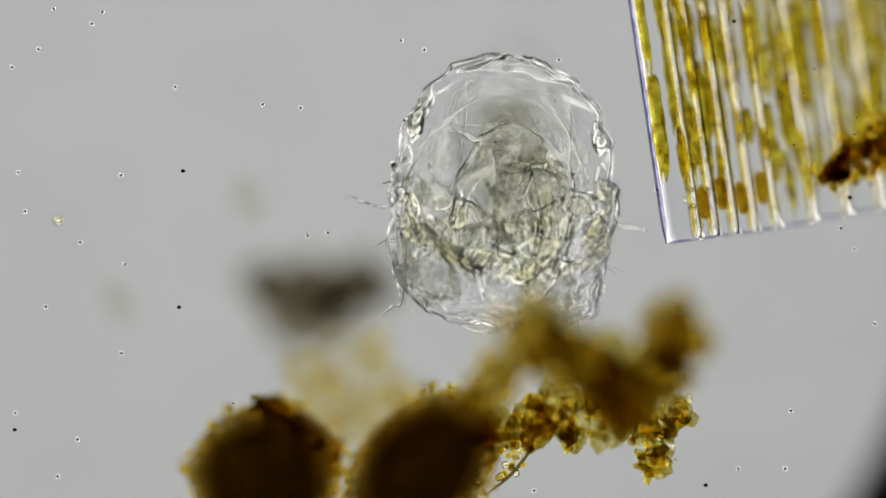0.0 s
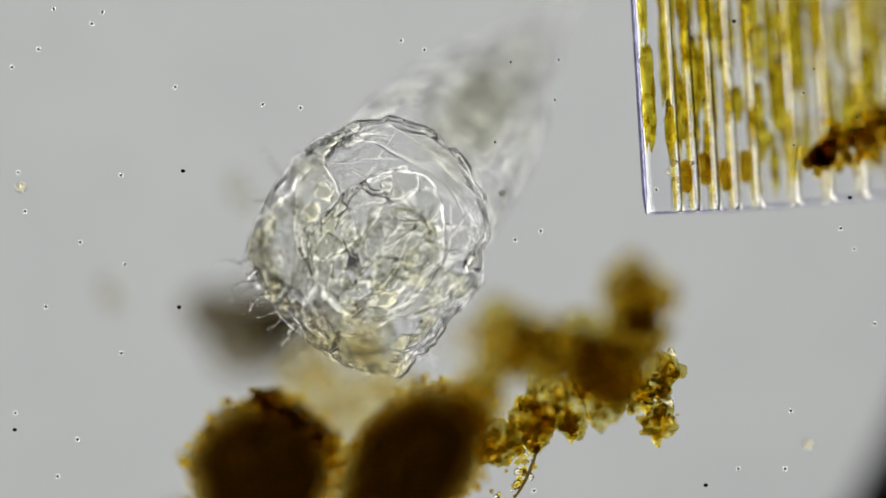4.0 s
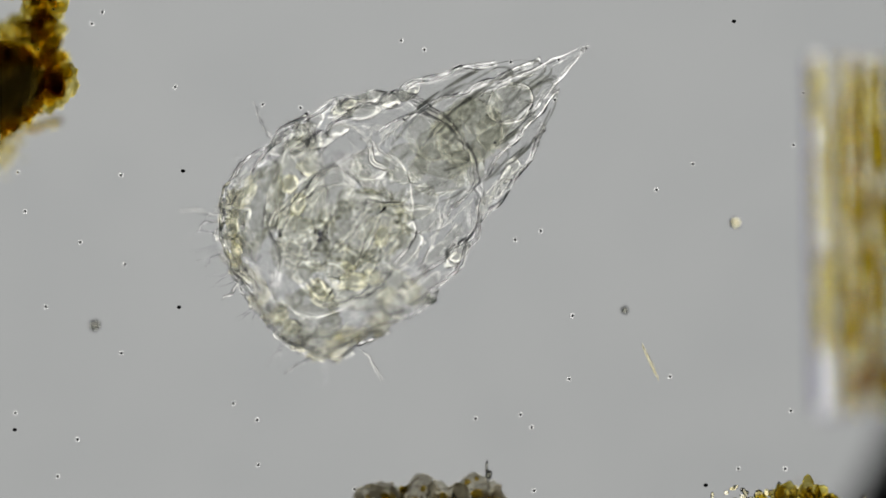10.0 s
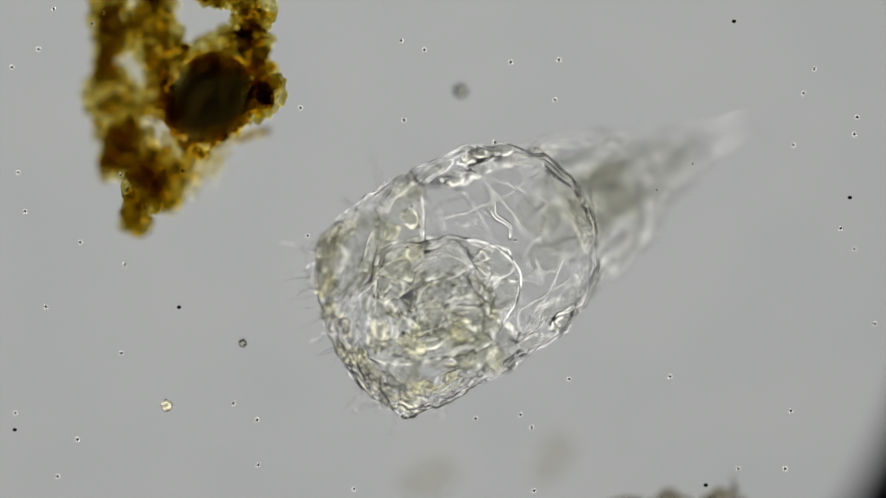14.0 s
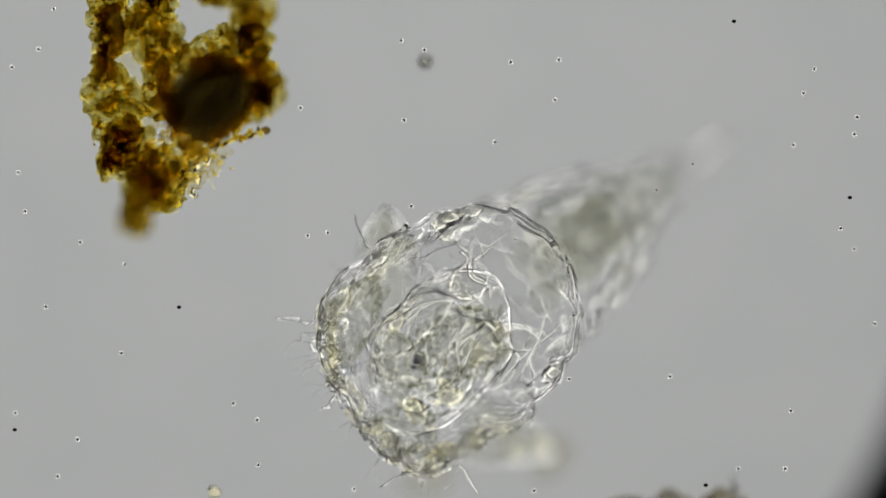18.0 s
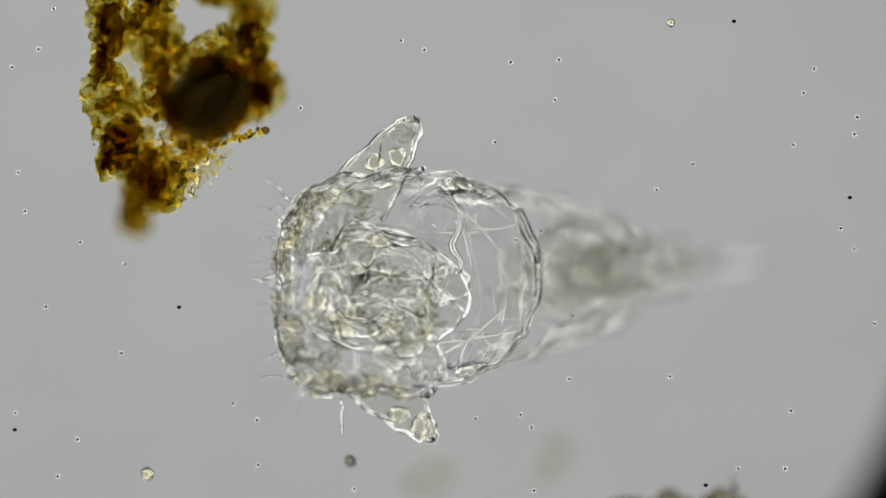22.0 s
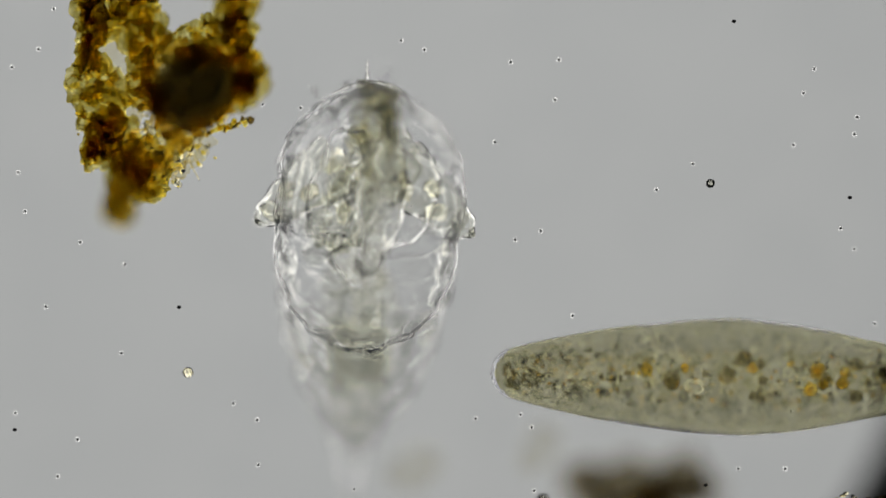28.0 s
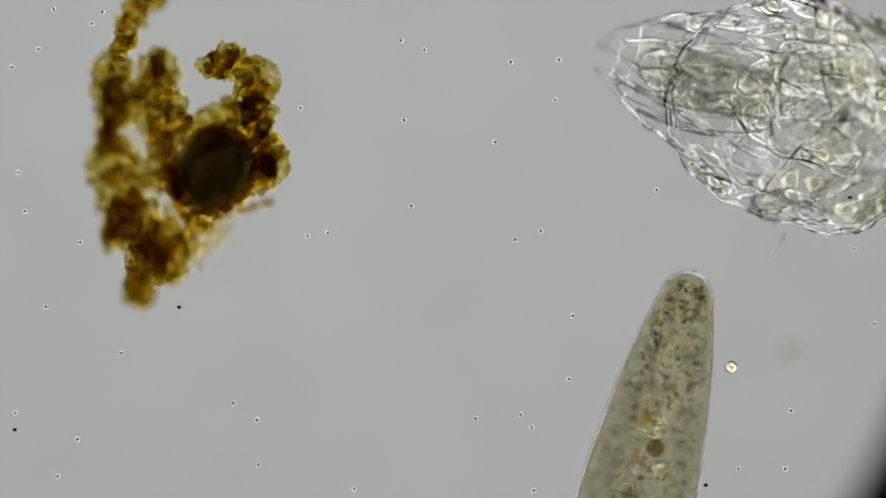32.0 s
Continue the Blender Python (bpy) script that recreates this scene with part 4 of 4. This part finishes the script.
# ---- dust on the optics and motes in the water ----
def dust_and_motes():
    bm = bmesh.new()
    bmesh.ops.create_uvsphere(bm, u_segments=12, v_segments=8, radius=0.0021)
    # clear ring added round the speck to imitate its bright halo of light
    strand(bm, [(0.0036 * math.cos(math.pi * k / 8), 0.0036 * math.sin(math.pi * k / 8), 0.0) for k in range(17)], 0.0011, 6, None, 1)
    first = tagged(part("dust_speck", bm, (DUST, HALO), None), "tiny round dust speck on the optics", "dust speck", "dust specks")
    first.location = at(310, 154, 0.0)
    rows = [(163, 42), (95, 16), (181, 22), (68, 87), (21, 119), (32, 305), (214, 310), (465, 185), (532, 191), (710, 72), (751, 88), (904, 110), (715, 213), (545, 417), (580, 412),
            (81, 543), (215, 625), (27, 731), (137, 778), (413, 714), (455, 743), (457, 823), (627, 866), (842, 741), (921, 734), (941, 757), (1013, 559), (1186, 667)]
    rows2 = [(1007, 671), (1162, 336), (1226, 290), (1422, 165), (1441, 122), (1512, 238), (1517, 208), (1488, 404), (1512, 441), (1405, 257), (989, 106), (982, 177), (728, 365), (957, 409),
             (221, 468), (142, 429), (912, 425), (876, 252), (1400, 727), (1548, 573), (102, 843), (945, 869), (1390, 830), (1307, 830), (44, 374)]
    for x, y in rows + rows2:
        copy_thing(first, Matrix.Translation(at(x, y)))
    bm = bmesh.new()
    blob(bm, (0, 0, 0), (0.0042, 0.003, 0.003), 3, 0.3, 2.0, 2)
    big = tagged(part("dust_grain", bm, DUST, None), "small black dust grain on the optics", "dust grain", "dust grains")
    big.location = at(324, 303)
    for x, y in ((317, 544), (26, 761), (1299, 38), (1504, 350), (1249, 859)):
        copy_thing(big, Matrix.Translation(at(x, y)))


dust_and_motes()


def make_mote(name, label, category, size, material, seed, stretch=1.0, rough=0.25):
    bm = bmesh.new()
    blob(bm, (0, 0, 0), (size * stretch, size, size), seed, rough, 2.0, 3)
    return tagged(part(name, bm, material, None), label, category, "drifting motes")


# seconds from and to, start and end places: what drifts through the water
DRIFTS = ((6.5, 7.1, 470, 530, 430, 480, 0.04, 0.013), (6.5, 7.1, 380, 290, 392, 310, 0.05, 0.012), (6.5, 7.1, 400, 520, 398, 540, 0.04, 0.013), (6.5, 7.1, 150, 665, 165, 680, 0.04, 0.014),
          (6.5, 9.0, 1238, 533, 1345, 470, 0.02, 0.011), (8.8, 12.6, 250, 555, -40, 620, 0.06, 0.010), (9.0, 13.0, 1290, 415, 1350, 310, 0.05, 0.010), (9.0, 12.6, 1080, 590, 1200, 470, -0.05, 0.007),
          (12.6, 15.0, 265, 725, 310, 715, 0.02, 0.010), (13.5, 17.0, 430, 590, 420, 800, 0.03, 0.007), (18.0, 20.0, 380, 870, 390, 885, 0.04, 0.011), (14.0, 18.5, 815, 160, 750, 95, -0.10, 0.012),
          (20.0, 24.0, 1172, 38, 1215, 45, 0.0, 0.007), (20.5, 24.0, 560, 800, 700, 838, 0.05, 0.010), (22.0, 24.4, 262, 838, 266, 822, 0.03, 0.011), (26.5, 28.5, 1275, 245, 1255, 345, 0.0, 0.008),
          (26.5, 28.5, 250, 772, 350, 632, 0.02, 0.009), (28.5, 29.6, 960, 816, 990, 800, 0.05, 0.012), (30.4, 32.0, 1160, 700, 1293, 650, 0.01, 0.011), (30.4, 32.0, 1117, 743, 1395, 622, 0.12, 0.020),
          (0.0, 4.4, 105, 390, 20, 330, 0.06, 0.008), (2.2, 3.2, 998, 288, 1040, 130, 0.0, 0.006), (1.0, 4.4, 1465, 712, 1425, 805, 0.09, 0.008), (3.4, 4.4, 470, 140, 1155, 450, 0.02, 0.006))
motes = [make_mote("mote", ("small round glassy mote drifting in water", "tiny dark mote drifting in water")[i % 2], "mote", d[7], FLECK if d[7] > 0.015 else (CRYSTAL, MOTE)[i % 2], 80 + i) for i, d in enumerate(DRIFTS)]
bm = bmesh.new()
lathe(bm, smooth_profile([(-0.060, 0.004), (-0.058, 0.011), (-0.03, 0.0125), (0.03, 0.0125), (0.058, 0.011), (0.060, 0.004)]), 4, 0.02, 9.0, 24)
rod = tagged(part("rod_diatom", bm, SILICA, None), "small straight rod diatom with two yellow plastids", "diatom", "drifting motes")
for q in (1, -1):
    bm = bmesh.new()
    blob(bm, (0.026 * q, 0, 0), (0.027, 0.0085, 0.008), 91, 0.2, 2.0, 3)
    part("plastid", bm, PLASTID, rod, "yellow plastid")
needle = make_mote("needle", "thin clear needle drifting in water", "needle", 0.0028, CRYSTAL, 92, 13.0, 0.05)
flecks = [make_mote("mud_fleck", "pale blurred mud fleck low in the water", "mud fleck", s, FLECK, 95 + k, 1.6, 0.4) for k, s in enumerate((0.026, 0.024, 0.034, 0.030))]


# ---- what moves ----
def tail_rows():
    """The rotifer: seconds, head x and y, height, way of its tail in degrees, reach from ball (0) to full length (1), dip of the tail."""
    return [
        (0.0, 882, 405, 0, 84, 0.26, 40), (0.5, 770, 430, 0, 68, 0.85, 44), (1.0, 750, 450, 0, 68, 0.88, 48), (1.5, 745, 460, 0, 64, 0.92, 42), (2.0, 722, 450, 0, 57, 0.95, 38),
        (2.5, 735, 400, 0, 50, 0.06, 50), (3.0, 708, 455, 0, 58, 0.74, 44), (3.5, 645, 450, 0, 52, 0.95, 40), (4.0, 642, 444, 0, 51, 0.97, 38), (4.5, 885, 405, 0, 52, 0.28, 30),
        (6.5, 665, 110, -0.08, 6, 0.8, 30), (7.0, 725, 235, -0.13, 7, 0.9, 22), (7.5, 735, 440, -0.08, 9, 0.95, 20), (8.0, 705, 460, 0, 10, 0.97, 10), (8.5, 655, 470, 0, 16, 1.0, 2),
        (9.0, 655, 490, 0, 21, 0.97, 0), (9.5, 560, 430, 0, 8, 0.8, 5), (10.0, 582, 415, 0, 36, 0.68, 3), (10.5, 590, 320, 0, -4, 0.10, 8), (11.0, 595, 525, 0, 56, 0.66, 25),
        (11.5, 560, 505, 0, 42, 0.88, 28), (12.0, 500, 502, 0, 36, 0.82, 28), (12.5, 525, 505, 0, 33, 0.84, 28), (13.0, 748, 525, 0, 30, 0.9, 28), (13.5, 750, 520, 0, 27, 0.9, 30),
        (14.0, 747, 510, 0, 27, 0.92, 35), (14.5, 730, 530, 0, 31, 0.95, 40), (15.0, 727, 562, 0, 36, 0.98, 42), (15.5, 740, 550, 0, 33, 0.96, 40), (16.5, 800, 540, 0, 30, 0.5, 30),
        (17.5, 850, 530, 0, 25, 0.18, 25), (18.0, 755, 615, 0, 35, 0.95, 40), (18.5, 715, 600, 0, 32, 0.95, 40), (19.0, 695, 615, 0, 28, 0.95, 40), (19.5, 735, 590, 0, 19, 0.9, 38),
        (20.0, 745, 555, 0, 11, 0.9, 35), (20.5, 750, 530, 0, 7, 0.91, 33), (21.0, 745, 530, 0, 6, 0.90, 38), (21.5, 735, 525, 0, 5, 0.94, 37), (22.0, 665, 500, 0, 3, 1.0, 36),
        (22.5, 680, 490, 0, 1, 1.0, 36), (23.0, 645, 515, 0, 5, 1.0, 36), (23.5, 770, 500, 0, 2, 0.12, 20), (24.0, 748, 520, 0, -8, 0.12, 30), (24.5, 620, 560, 0, 4, 0.95, 36),
        (26.5, 585, 480, 0, -20, 0.92, 40), (27.0, 570, 455, 0, -24, 0.92, 42), (27.5, 530, 380, 0, -48, 0.75, 45), (28.0, 655, 330, 0, -94, 0.8, 45), (28.5, 690, 165, 0, -104, 0.95, 34),
        (29.0, 745, 140, 0, -116, 0.95, 30), (29.5, 850, 80, 0, -129, 0.95, 32), (30.0, 1030, 20, 0, -153, 0.95, 36), (30.5, 1310, 150, -0.04, -167, 0.98, 22), (31.0, 1420, 192, -0.19, -180, 1.0, -20),
        (31.5, 1400, 195, 0, -196, 0.56, 12), (32.0, 1470, 215, 0, -197, 0.52, 12)]


def motions():
    rows = [(t, x, y, z, a, e, dip * 0.3 if e < 0.3 else dip * (0.95 if t < 4.4 else 0.68)) for t, x, y, z, a, e, dip in tail_rows()]
    walk(rotifer, [(t, Matrix.Translation(at(x, y, z)) @ pose(0, 0, 0, 0, 0, a)) for t, x, y, z, a, e, dip in rows])
    turn = {27.5: 40, 28.0: 85, 28.5: 60, 29.0: 35, 29.5: 15}
    walk(head, [(t, pose(0, 0, 0, turn.get(t, 22 * math.sin(0.55 * t)), 0)) for t, x, y, z, a, e, dip in rows])
    drawn_in = {2.5: 55, 10.5: 60, 17.5: 55, 23.5: 15, 24.0: 25, 31.5: 0, 32.0: 0}
    walk(corona, [(t, pose(0.0 if e >= 0.3 else 0.10, 0.0 if t != 24.0 else 0.03, 0, turn.get(t, 22 * math.sin(0.55 * t)), drawn_in.get(t, 0), -40 if t == 24.0 else 0)) for t, x, y, z, a, e, dip in rows])
    walk(pharynx, [(t, pose(0.02 * (1 - e), 0.006 * math.sin(2.1 * t), 0, turn.get(t, 0) * 0.6 + 6 * math.sin(1.3 * t), 6 * math.cos(t), 14 * math.sin(0.8 * t))) for t, x, y, z, a, e, dip in rows])
    for ob, side in zip(side_lobes, (1, -1)):
        rows_out = []
        for t, x, y, z, a, e, dip in rows:
            out = 1.0 if 6 < t < 9.2 or 14.2 < t < 23.2 and t not in (17.5,) else 0.75 if 24.2 < t < 27.6 or t in (30.5, 31.0) else 0.25
            out = 0.0 if e < 0.3 else out
            out *= 0.62 if side > 0 and not 21.6 < t < 23.2 else 1.0
            blur = 0.02 if 21.2 < t < 23.2 else 0.24 if t < 20.8 else 0.08
            rows_out.append((t, pose(0.005 + 0.015 * out, side * (0.085 + 0.118 * out), (blur * 0.9 if side < 0 else -blur) * out if t != 7.0 else -0.13 * side, 0, 0, 52 if side > 0 else -50)))
        walk(ob, rows_out)
    walk(body_sac, [(t, pose(0.10 if t == 0.0 else 0.065 if e < 0.35 else 0.035 if t < 4.6 else 0.12 if 10.7 < t < 15.6 else 0.085, 0.0, -0.02, turn.get(t, 0))) for t, x, y, z, a, e, dip in rows])
    for ob, near, far, aside in ((trunk, -0.03, 0.28, 0.0), (foot, -0.02, 0.50, -0.06), (toe, 0.02, 0.66, 0.07)):
        walk(ob, [(t, pose((near + (far - near) * (e if ob is not toe or t < 31.2 else e * 0.72)) * math.cos(radians(dip)), aside * max(0.0, 0.4 - e) * 2.5, -(near + (far - near) * e) * math.sin(radians(dip)) - (0.19 if e < 0.36 else 0.0), 0, dip, 0)) for t, x, y, z, a, e, dip in rows])

    # the ribbon: lower left corner and lean
    walk(ribbon, [(t, Matrix.Translation(at(x, y, z)) @ pose(0, 0, 0, -3, 20, a - 1)) for t, x, y, z, a in (
        (0.0, 1183, 430, 0, 8.3), (0.5, 1150, 403, 0, 6), (1.0, 1135, 380, 0, 3.2), (2.0, 1130, 376, -0.025, 1.8), (2.5, 1140, 379, -0.015, 2.4), (3.0, 1134, 382, 0, 3.0), (3.5, 1127, 372, 0, 3.0),
        (4.0, 1147, 378, 0, 3.4), (4.5, 1352, 388, 0, 2.4), (6.5, 1375, 392, 0, 2.4), (7.0, 1488, 542, 0.03, 2.4), (7.5, 1500, 772, 0.05, 1.6), (8.0, 1522, 786, 0.12, 1.2),
        (9.0, 1520, 790, 0.16, 1.0), (9.5, 1445, 755, 0.24, 1.0), (10.0, 1436, 738, 0.3, 1.0), (12.0, 1432, 735, 0.3, 1.0), (12.5, 1470, 735, 0.3, 1.0), (13.0, 1760, 750, 0.3, 1),
        (13.5, 1800, 752, 0.3, 1), (30.0, 1790, 740, 0.3, 1), (30.5, 1840, 880, 0.3, 1), (32.0, 1830, 875, 0.3, 1))])

    # the stage under the bottom debris: tip of the egg-shaped shell
    base = ((0.0, 785, 697), (0.5, 778, 690), (1.0, 765, 682), (2.0, 760, 680), (3.0, 762, 682), (4.0, 770, 684), (4.5, 992, 704), (6.5, 1015, 708), (7.0, 1155, 856), (7.5, 1165, 1083),
            (8.0, 1188, 1100), (9.0, 1184, 1103), (9.5, 1126, 1068), (10.0, 1122, 1056), (12.0, 1122, 1052), (12.5, 1152, 1055), (13.0, 1420, 1070), (13.5, 1450, 1074), (24.5, 1450, 1074),
            (26.5, 1444, 1062), (27.0, 1424, 1052), (28.0, 1424, 1056), (29.0, 1415, 1058), (30.0, 1420, 1058), (30.5, 1468, 1203), (31.0, 1476, 1213), (31.5, 1454, 1203), (32.0, 1454, 1203))
    walk(shell_b, [(t, Matrix.Translation(at(x - 42, y + 142, 0.10))) for t, x, y in base])
    walk(shell_a, [(t, Matrix.Translation(at(x - 315 + min(t, 4) * 3, y + 150, 0.11))) for t, x, y in base])
    walk(veil, [(t, Matrix.Translation(at(x - 150, y - 20))) for t, x, y in base])
    drift = {0.0: (-255, -150), 0.5: (-300, -130), 1.0: (-345, -110)}
    walk(lump, [(t, Matrix.Translation(at(x + dx, y + dy, 0.36 if 9.2 < t < 12.7 else 0.27 if 9.2 < t < 25 else -0.12 if t < 4.2 else 0.0))) for t, x, y, (dx, dy) in [(t, x, y, drift.get(t, (-343, -88) if t < 4.4 else (-340, -125) if t < 6 else (-330, -122) if t < 8 else (-385, -117) if t < 12.7 else (-275, -108) if t < 25 else (-315, -150) if t < 29 else (-240, -130))) for t, x, y in base]])
    swing = {0.0: (396, 66, -18), 0.5: (402, 18, -6), 1.0: (404, 2, 0)}
    walk(knob, [(t, Matrix.Translation(at(x + dx, y + dy)) @ pose(0, 0, 0, 0, 0, a)) for t, x, y, (dx, dy, a) in [(t, x, y, swing.get(t, (400, 6, 0) if t < 8 else (350, 50, 0))) for t, x, y in base]])

    # the golden island, by its black core
    isle = ((0.0, -290, -220, 0.00), (4.0, -283, -224, 0.00), (4.5, -78, -214, 0.00), (6.5, -55, -210, 0.00), (7.0, 60, -55, 0.00), (7.5, 90, 165, 0.00), (8.0, 94, 187, 0.02), (9.0, 88, 185, 0.05), (9.5, 20, 152, 0.05),
            (10.0, 2, 145, 0.05), (12.0, -8, 145, 0.05), (12.5, 50, 148, 0.06), (13.0, 327, 162, 0.08), (13.5, 365, 164, 0.04), (14.0, 372, 163, 0.04), (15.0, 372, 163, 0.02), (20.0, 374, 163, -0.07), (22.5, 372, 163, -0.06), (23.0, 372, 163, 0.0), (24.5, 372, 163, 0.03), (26.5, 366, 152, -0.07), (27.0, 346, 140, -0.07),
            (28.0, 345, 145, -0.06), (28.5, 339, 144, 0.02), (29.0, 338, 145, 0.07), (29.5, 338, 145, 0.06), (30.0, 346, 145, -0.06), (30.5, 392, 288, -0.08), (31.0, 400, 300, -0.13), (31.5, 379, 290, 0.02), (32.0, 378, 290, 0.02))
    walk(grit, [(t, Matrix.Translation(at(x, y, 0.0))) for t, x, y in (
        (0.0, 1500, 1500), (7.0, 1490, 1200), (8.0, 1480, 925), (9.0, 1470, 905), (9.5, 1420, 872), (10.0, 1405, 868), (12.0, 1392, 862), (12.5, 1420, 866), (13.0, 1690, 880), (13.5, 1730, 890), (26.5, 1720, 890),
        (28.0, 1600, 880), (28.5, 1500, 872), (29.0, 1465, 862), (29.5, 1475, 866), (30.0, 1460, 866), (30.5, 1510, 1020), (32.0, 1510, 1030))])
    walk(island, [(t, Matrix.Translation(at(x, y, -z - 0.08))) for t, x, y, z in isle])
    walk(core, [(t, Matrix.Translation(at(x, y + 12, 0.02 - z))) for t, x, y, z in isle])

    for ob, (t0, t1, x0, y0, x1, y1, z, s) in zip(motes, DRIFTS):
        # drifts in from beside the view and out again
        near = min(((x0, -200), (-200, y0), (1768, y0), (x0, 1082)), key=lambda q: abs(q[0] - x0) + abs(q[1] - y0))
        gone = min(((x1, -200), (-200, y1), (1768, y1), (x1, 1082)), key=lambda q: abs(q[0] - x1) + abs(q[1] - y1))
        keys = [] if t0 <= 0 else [(0.0, *near), (t0 - 1.5 if t0 > 2 else t0 / 2, *near)]
        keys += [(t0, x0, y0), ((t0 + t1) / 2, (x0 + x1) / 2 + 8 * math.sin(t0 * 9), (y0 + y1) / 2 + 8 * math.cos(t1 * 7)), (t1, x1, y1)]
        keys += [] if t1 >= 32 else [(min(31.5, t1 + (0.7 if t1 == 7.1 else 1.5)), *gone), (32.0, *gone)]
        walk(ob, [(t, Matrix.Translation(at(x, y, z)) @ pose(0, 0, 0, 0, 0, 12 * t)) for t, x, y in keys])
    walk(rod, [(t, Matrix.Translation(at(x, y, 0.01)) @ pose(0, 0, 0, 0, 0, a)) for t, x, y, a in (
        (0.0, 420, 1200, -40), (4.5, 440, 1000, -42), (6.5, 415, 505, -46), (7.0, 532, 658, -47), (7.5, 545, 890, -50), (8.5, 560, 1100, -50), (32.0, 560, 1300, -50))])
    walk(needle, [(t, Matrix.Translation(at(x, y, z)) @ pose(0, 0, 0, 0, 0, a)) for t, x, y, z, a in (
        (0.0, 1180, 1150, 0, -52), (7.0, 1175, 1050, 0, -52), (8.2, 1170, 900, 0, -53), (9.0, 1166, 705, 0, -54), (10.0, 1150, 640, 0.02, -65), (10.5, 1198, 632, 0.04, -70), (11.5, 1100, 760, 0.02, -40),
        (12.5, 760, 830, 0.01, -25), (13.0, 900, 832, 0.01, -22), (14.0, 960, 960, 0.02, -20), (32.0, 960, 1200, 0, -20))])
    for ob, dx, dy, a in ((flecks[0], -350, -345, -65), (flecks[1], -580, -160, -65)):
        walk(ob, [(t, Matrix.Translation(at(x + dx, y + dy + (500 if t > 7.2 else 0), -0.28)) @ pose(0, 0, 0, 0, 0, a)) for t, x, y in base])
    for ob, dx, dy, a in ((flecks[2], -690, -222, 20), (flecks[3], -470, -260, 60)):
        walk(ob, [(t, Matrix.Translation(at(x + dx, y + dy + (500 if t < 12 else 0), -0.28)) @ pose(0, 0, 0, 0, 0, a)) for t, x, y in base])

    # the two paramecia: middle, height, way of the head
    walk(swimmer_a, [(t, Matrix.Translation(at(x, y, z)) @ pose(0, 0, 0, 0, 0, a) @ pose(0, 0, 0, r)) for t, x, y, z, a, r in (
        (0.0, -900, -900, 0, -45, 0), (1.5, -600, -620, 0, -50, 0), (2.0, -250, -330, 0, -50, 0), (2.5, 140, 475, 0, -87, 20), (3.0, -78, 610, 0, -92, 50), (3.5, -420, 760, 0, -60, 80),
        (4.0, -520, 800, 0, -14, 110), (4.5, 395, 750, 0, -3, 140), (5.0, 800, 900, 0, -25, 160), (5.6, 1400, 1400, 0, -40, 180), (32.0, 2600, 2400, 0, -40, 180))])
    swim = []
    for t, x, y, z, a, r in ((0.0, 2600, 1500, 0, 160, 0), (22.5, 2300, 1300, 0, 165, 0), (23.5, 1620, 1010, 0, 172, 0), (24.0, 1405, 945, 0, 172, 10), (24.5, 1450, 965, 0, 168, 20), (26.5, 1700, 900, 0, 160, 30),
                             (27.0, 1475, 795, 0.05, 158, 40), (27.25, 1330, 700, 0.2, 105, 60), (27.5, 1225, 650, 0.25, 52, 80), (27.75, 1050, 640, 0.12, 115, 100), (28.0, 868, 660, 0, 179, 120),
                             (28.25, 1050, 560, 0, 135, 130), (28.5, 1222, 435, 0.02, 88, 140), (29.0, 1345, 560, 0.22, 62, 170), (29.5, 1050, 675, 0.22, 64, 190), (30.0, 745, 512, 0, 131, 220),
                             (30.5, 1180, 780, 0, 138, 240), (31.0, 1312, 705, 0, 143, 260), (31.5, 1235, 325, 0.08, 95, 290), (32.0, 1228, 478, 0, 76, 310)):
        c, s = math.cos(radians(a)), math.sin(radians(a))
        swim.append((t, Matrix.Translation(at(x - 455 * c, y + 455 * s, z)) @ pose(0, 0, 0, 0, 0, a) @ pose(0, 0, 0, r)))
    walk(swimmer_b, swim)


motions()
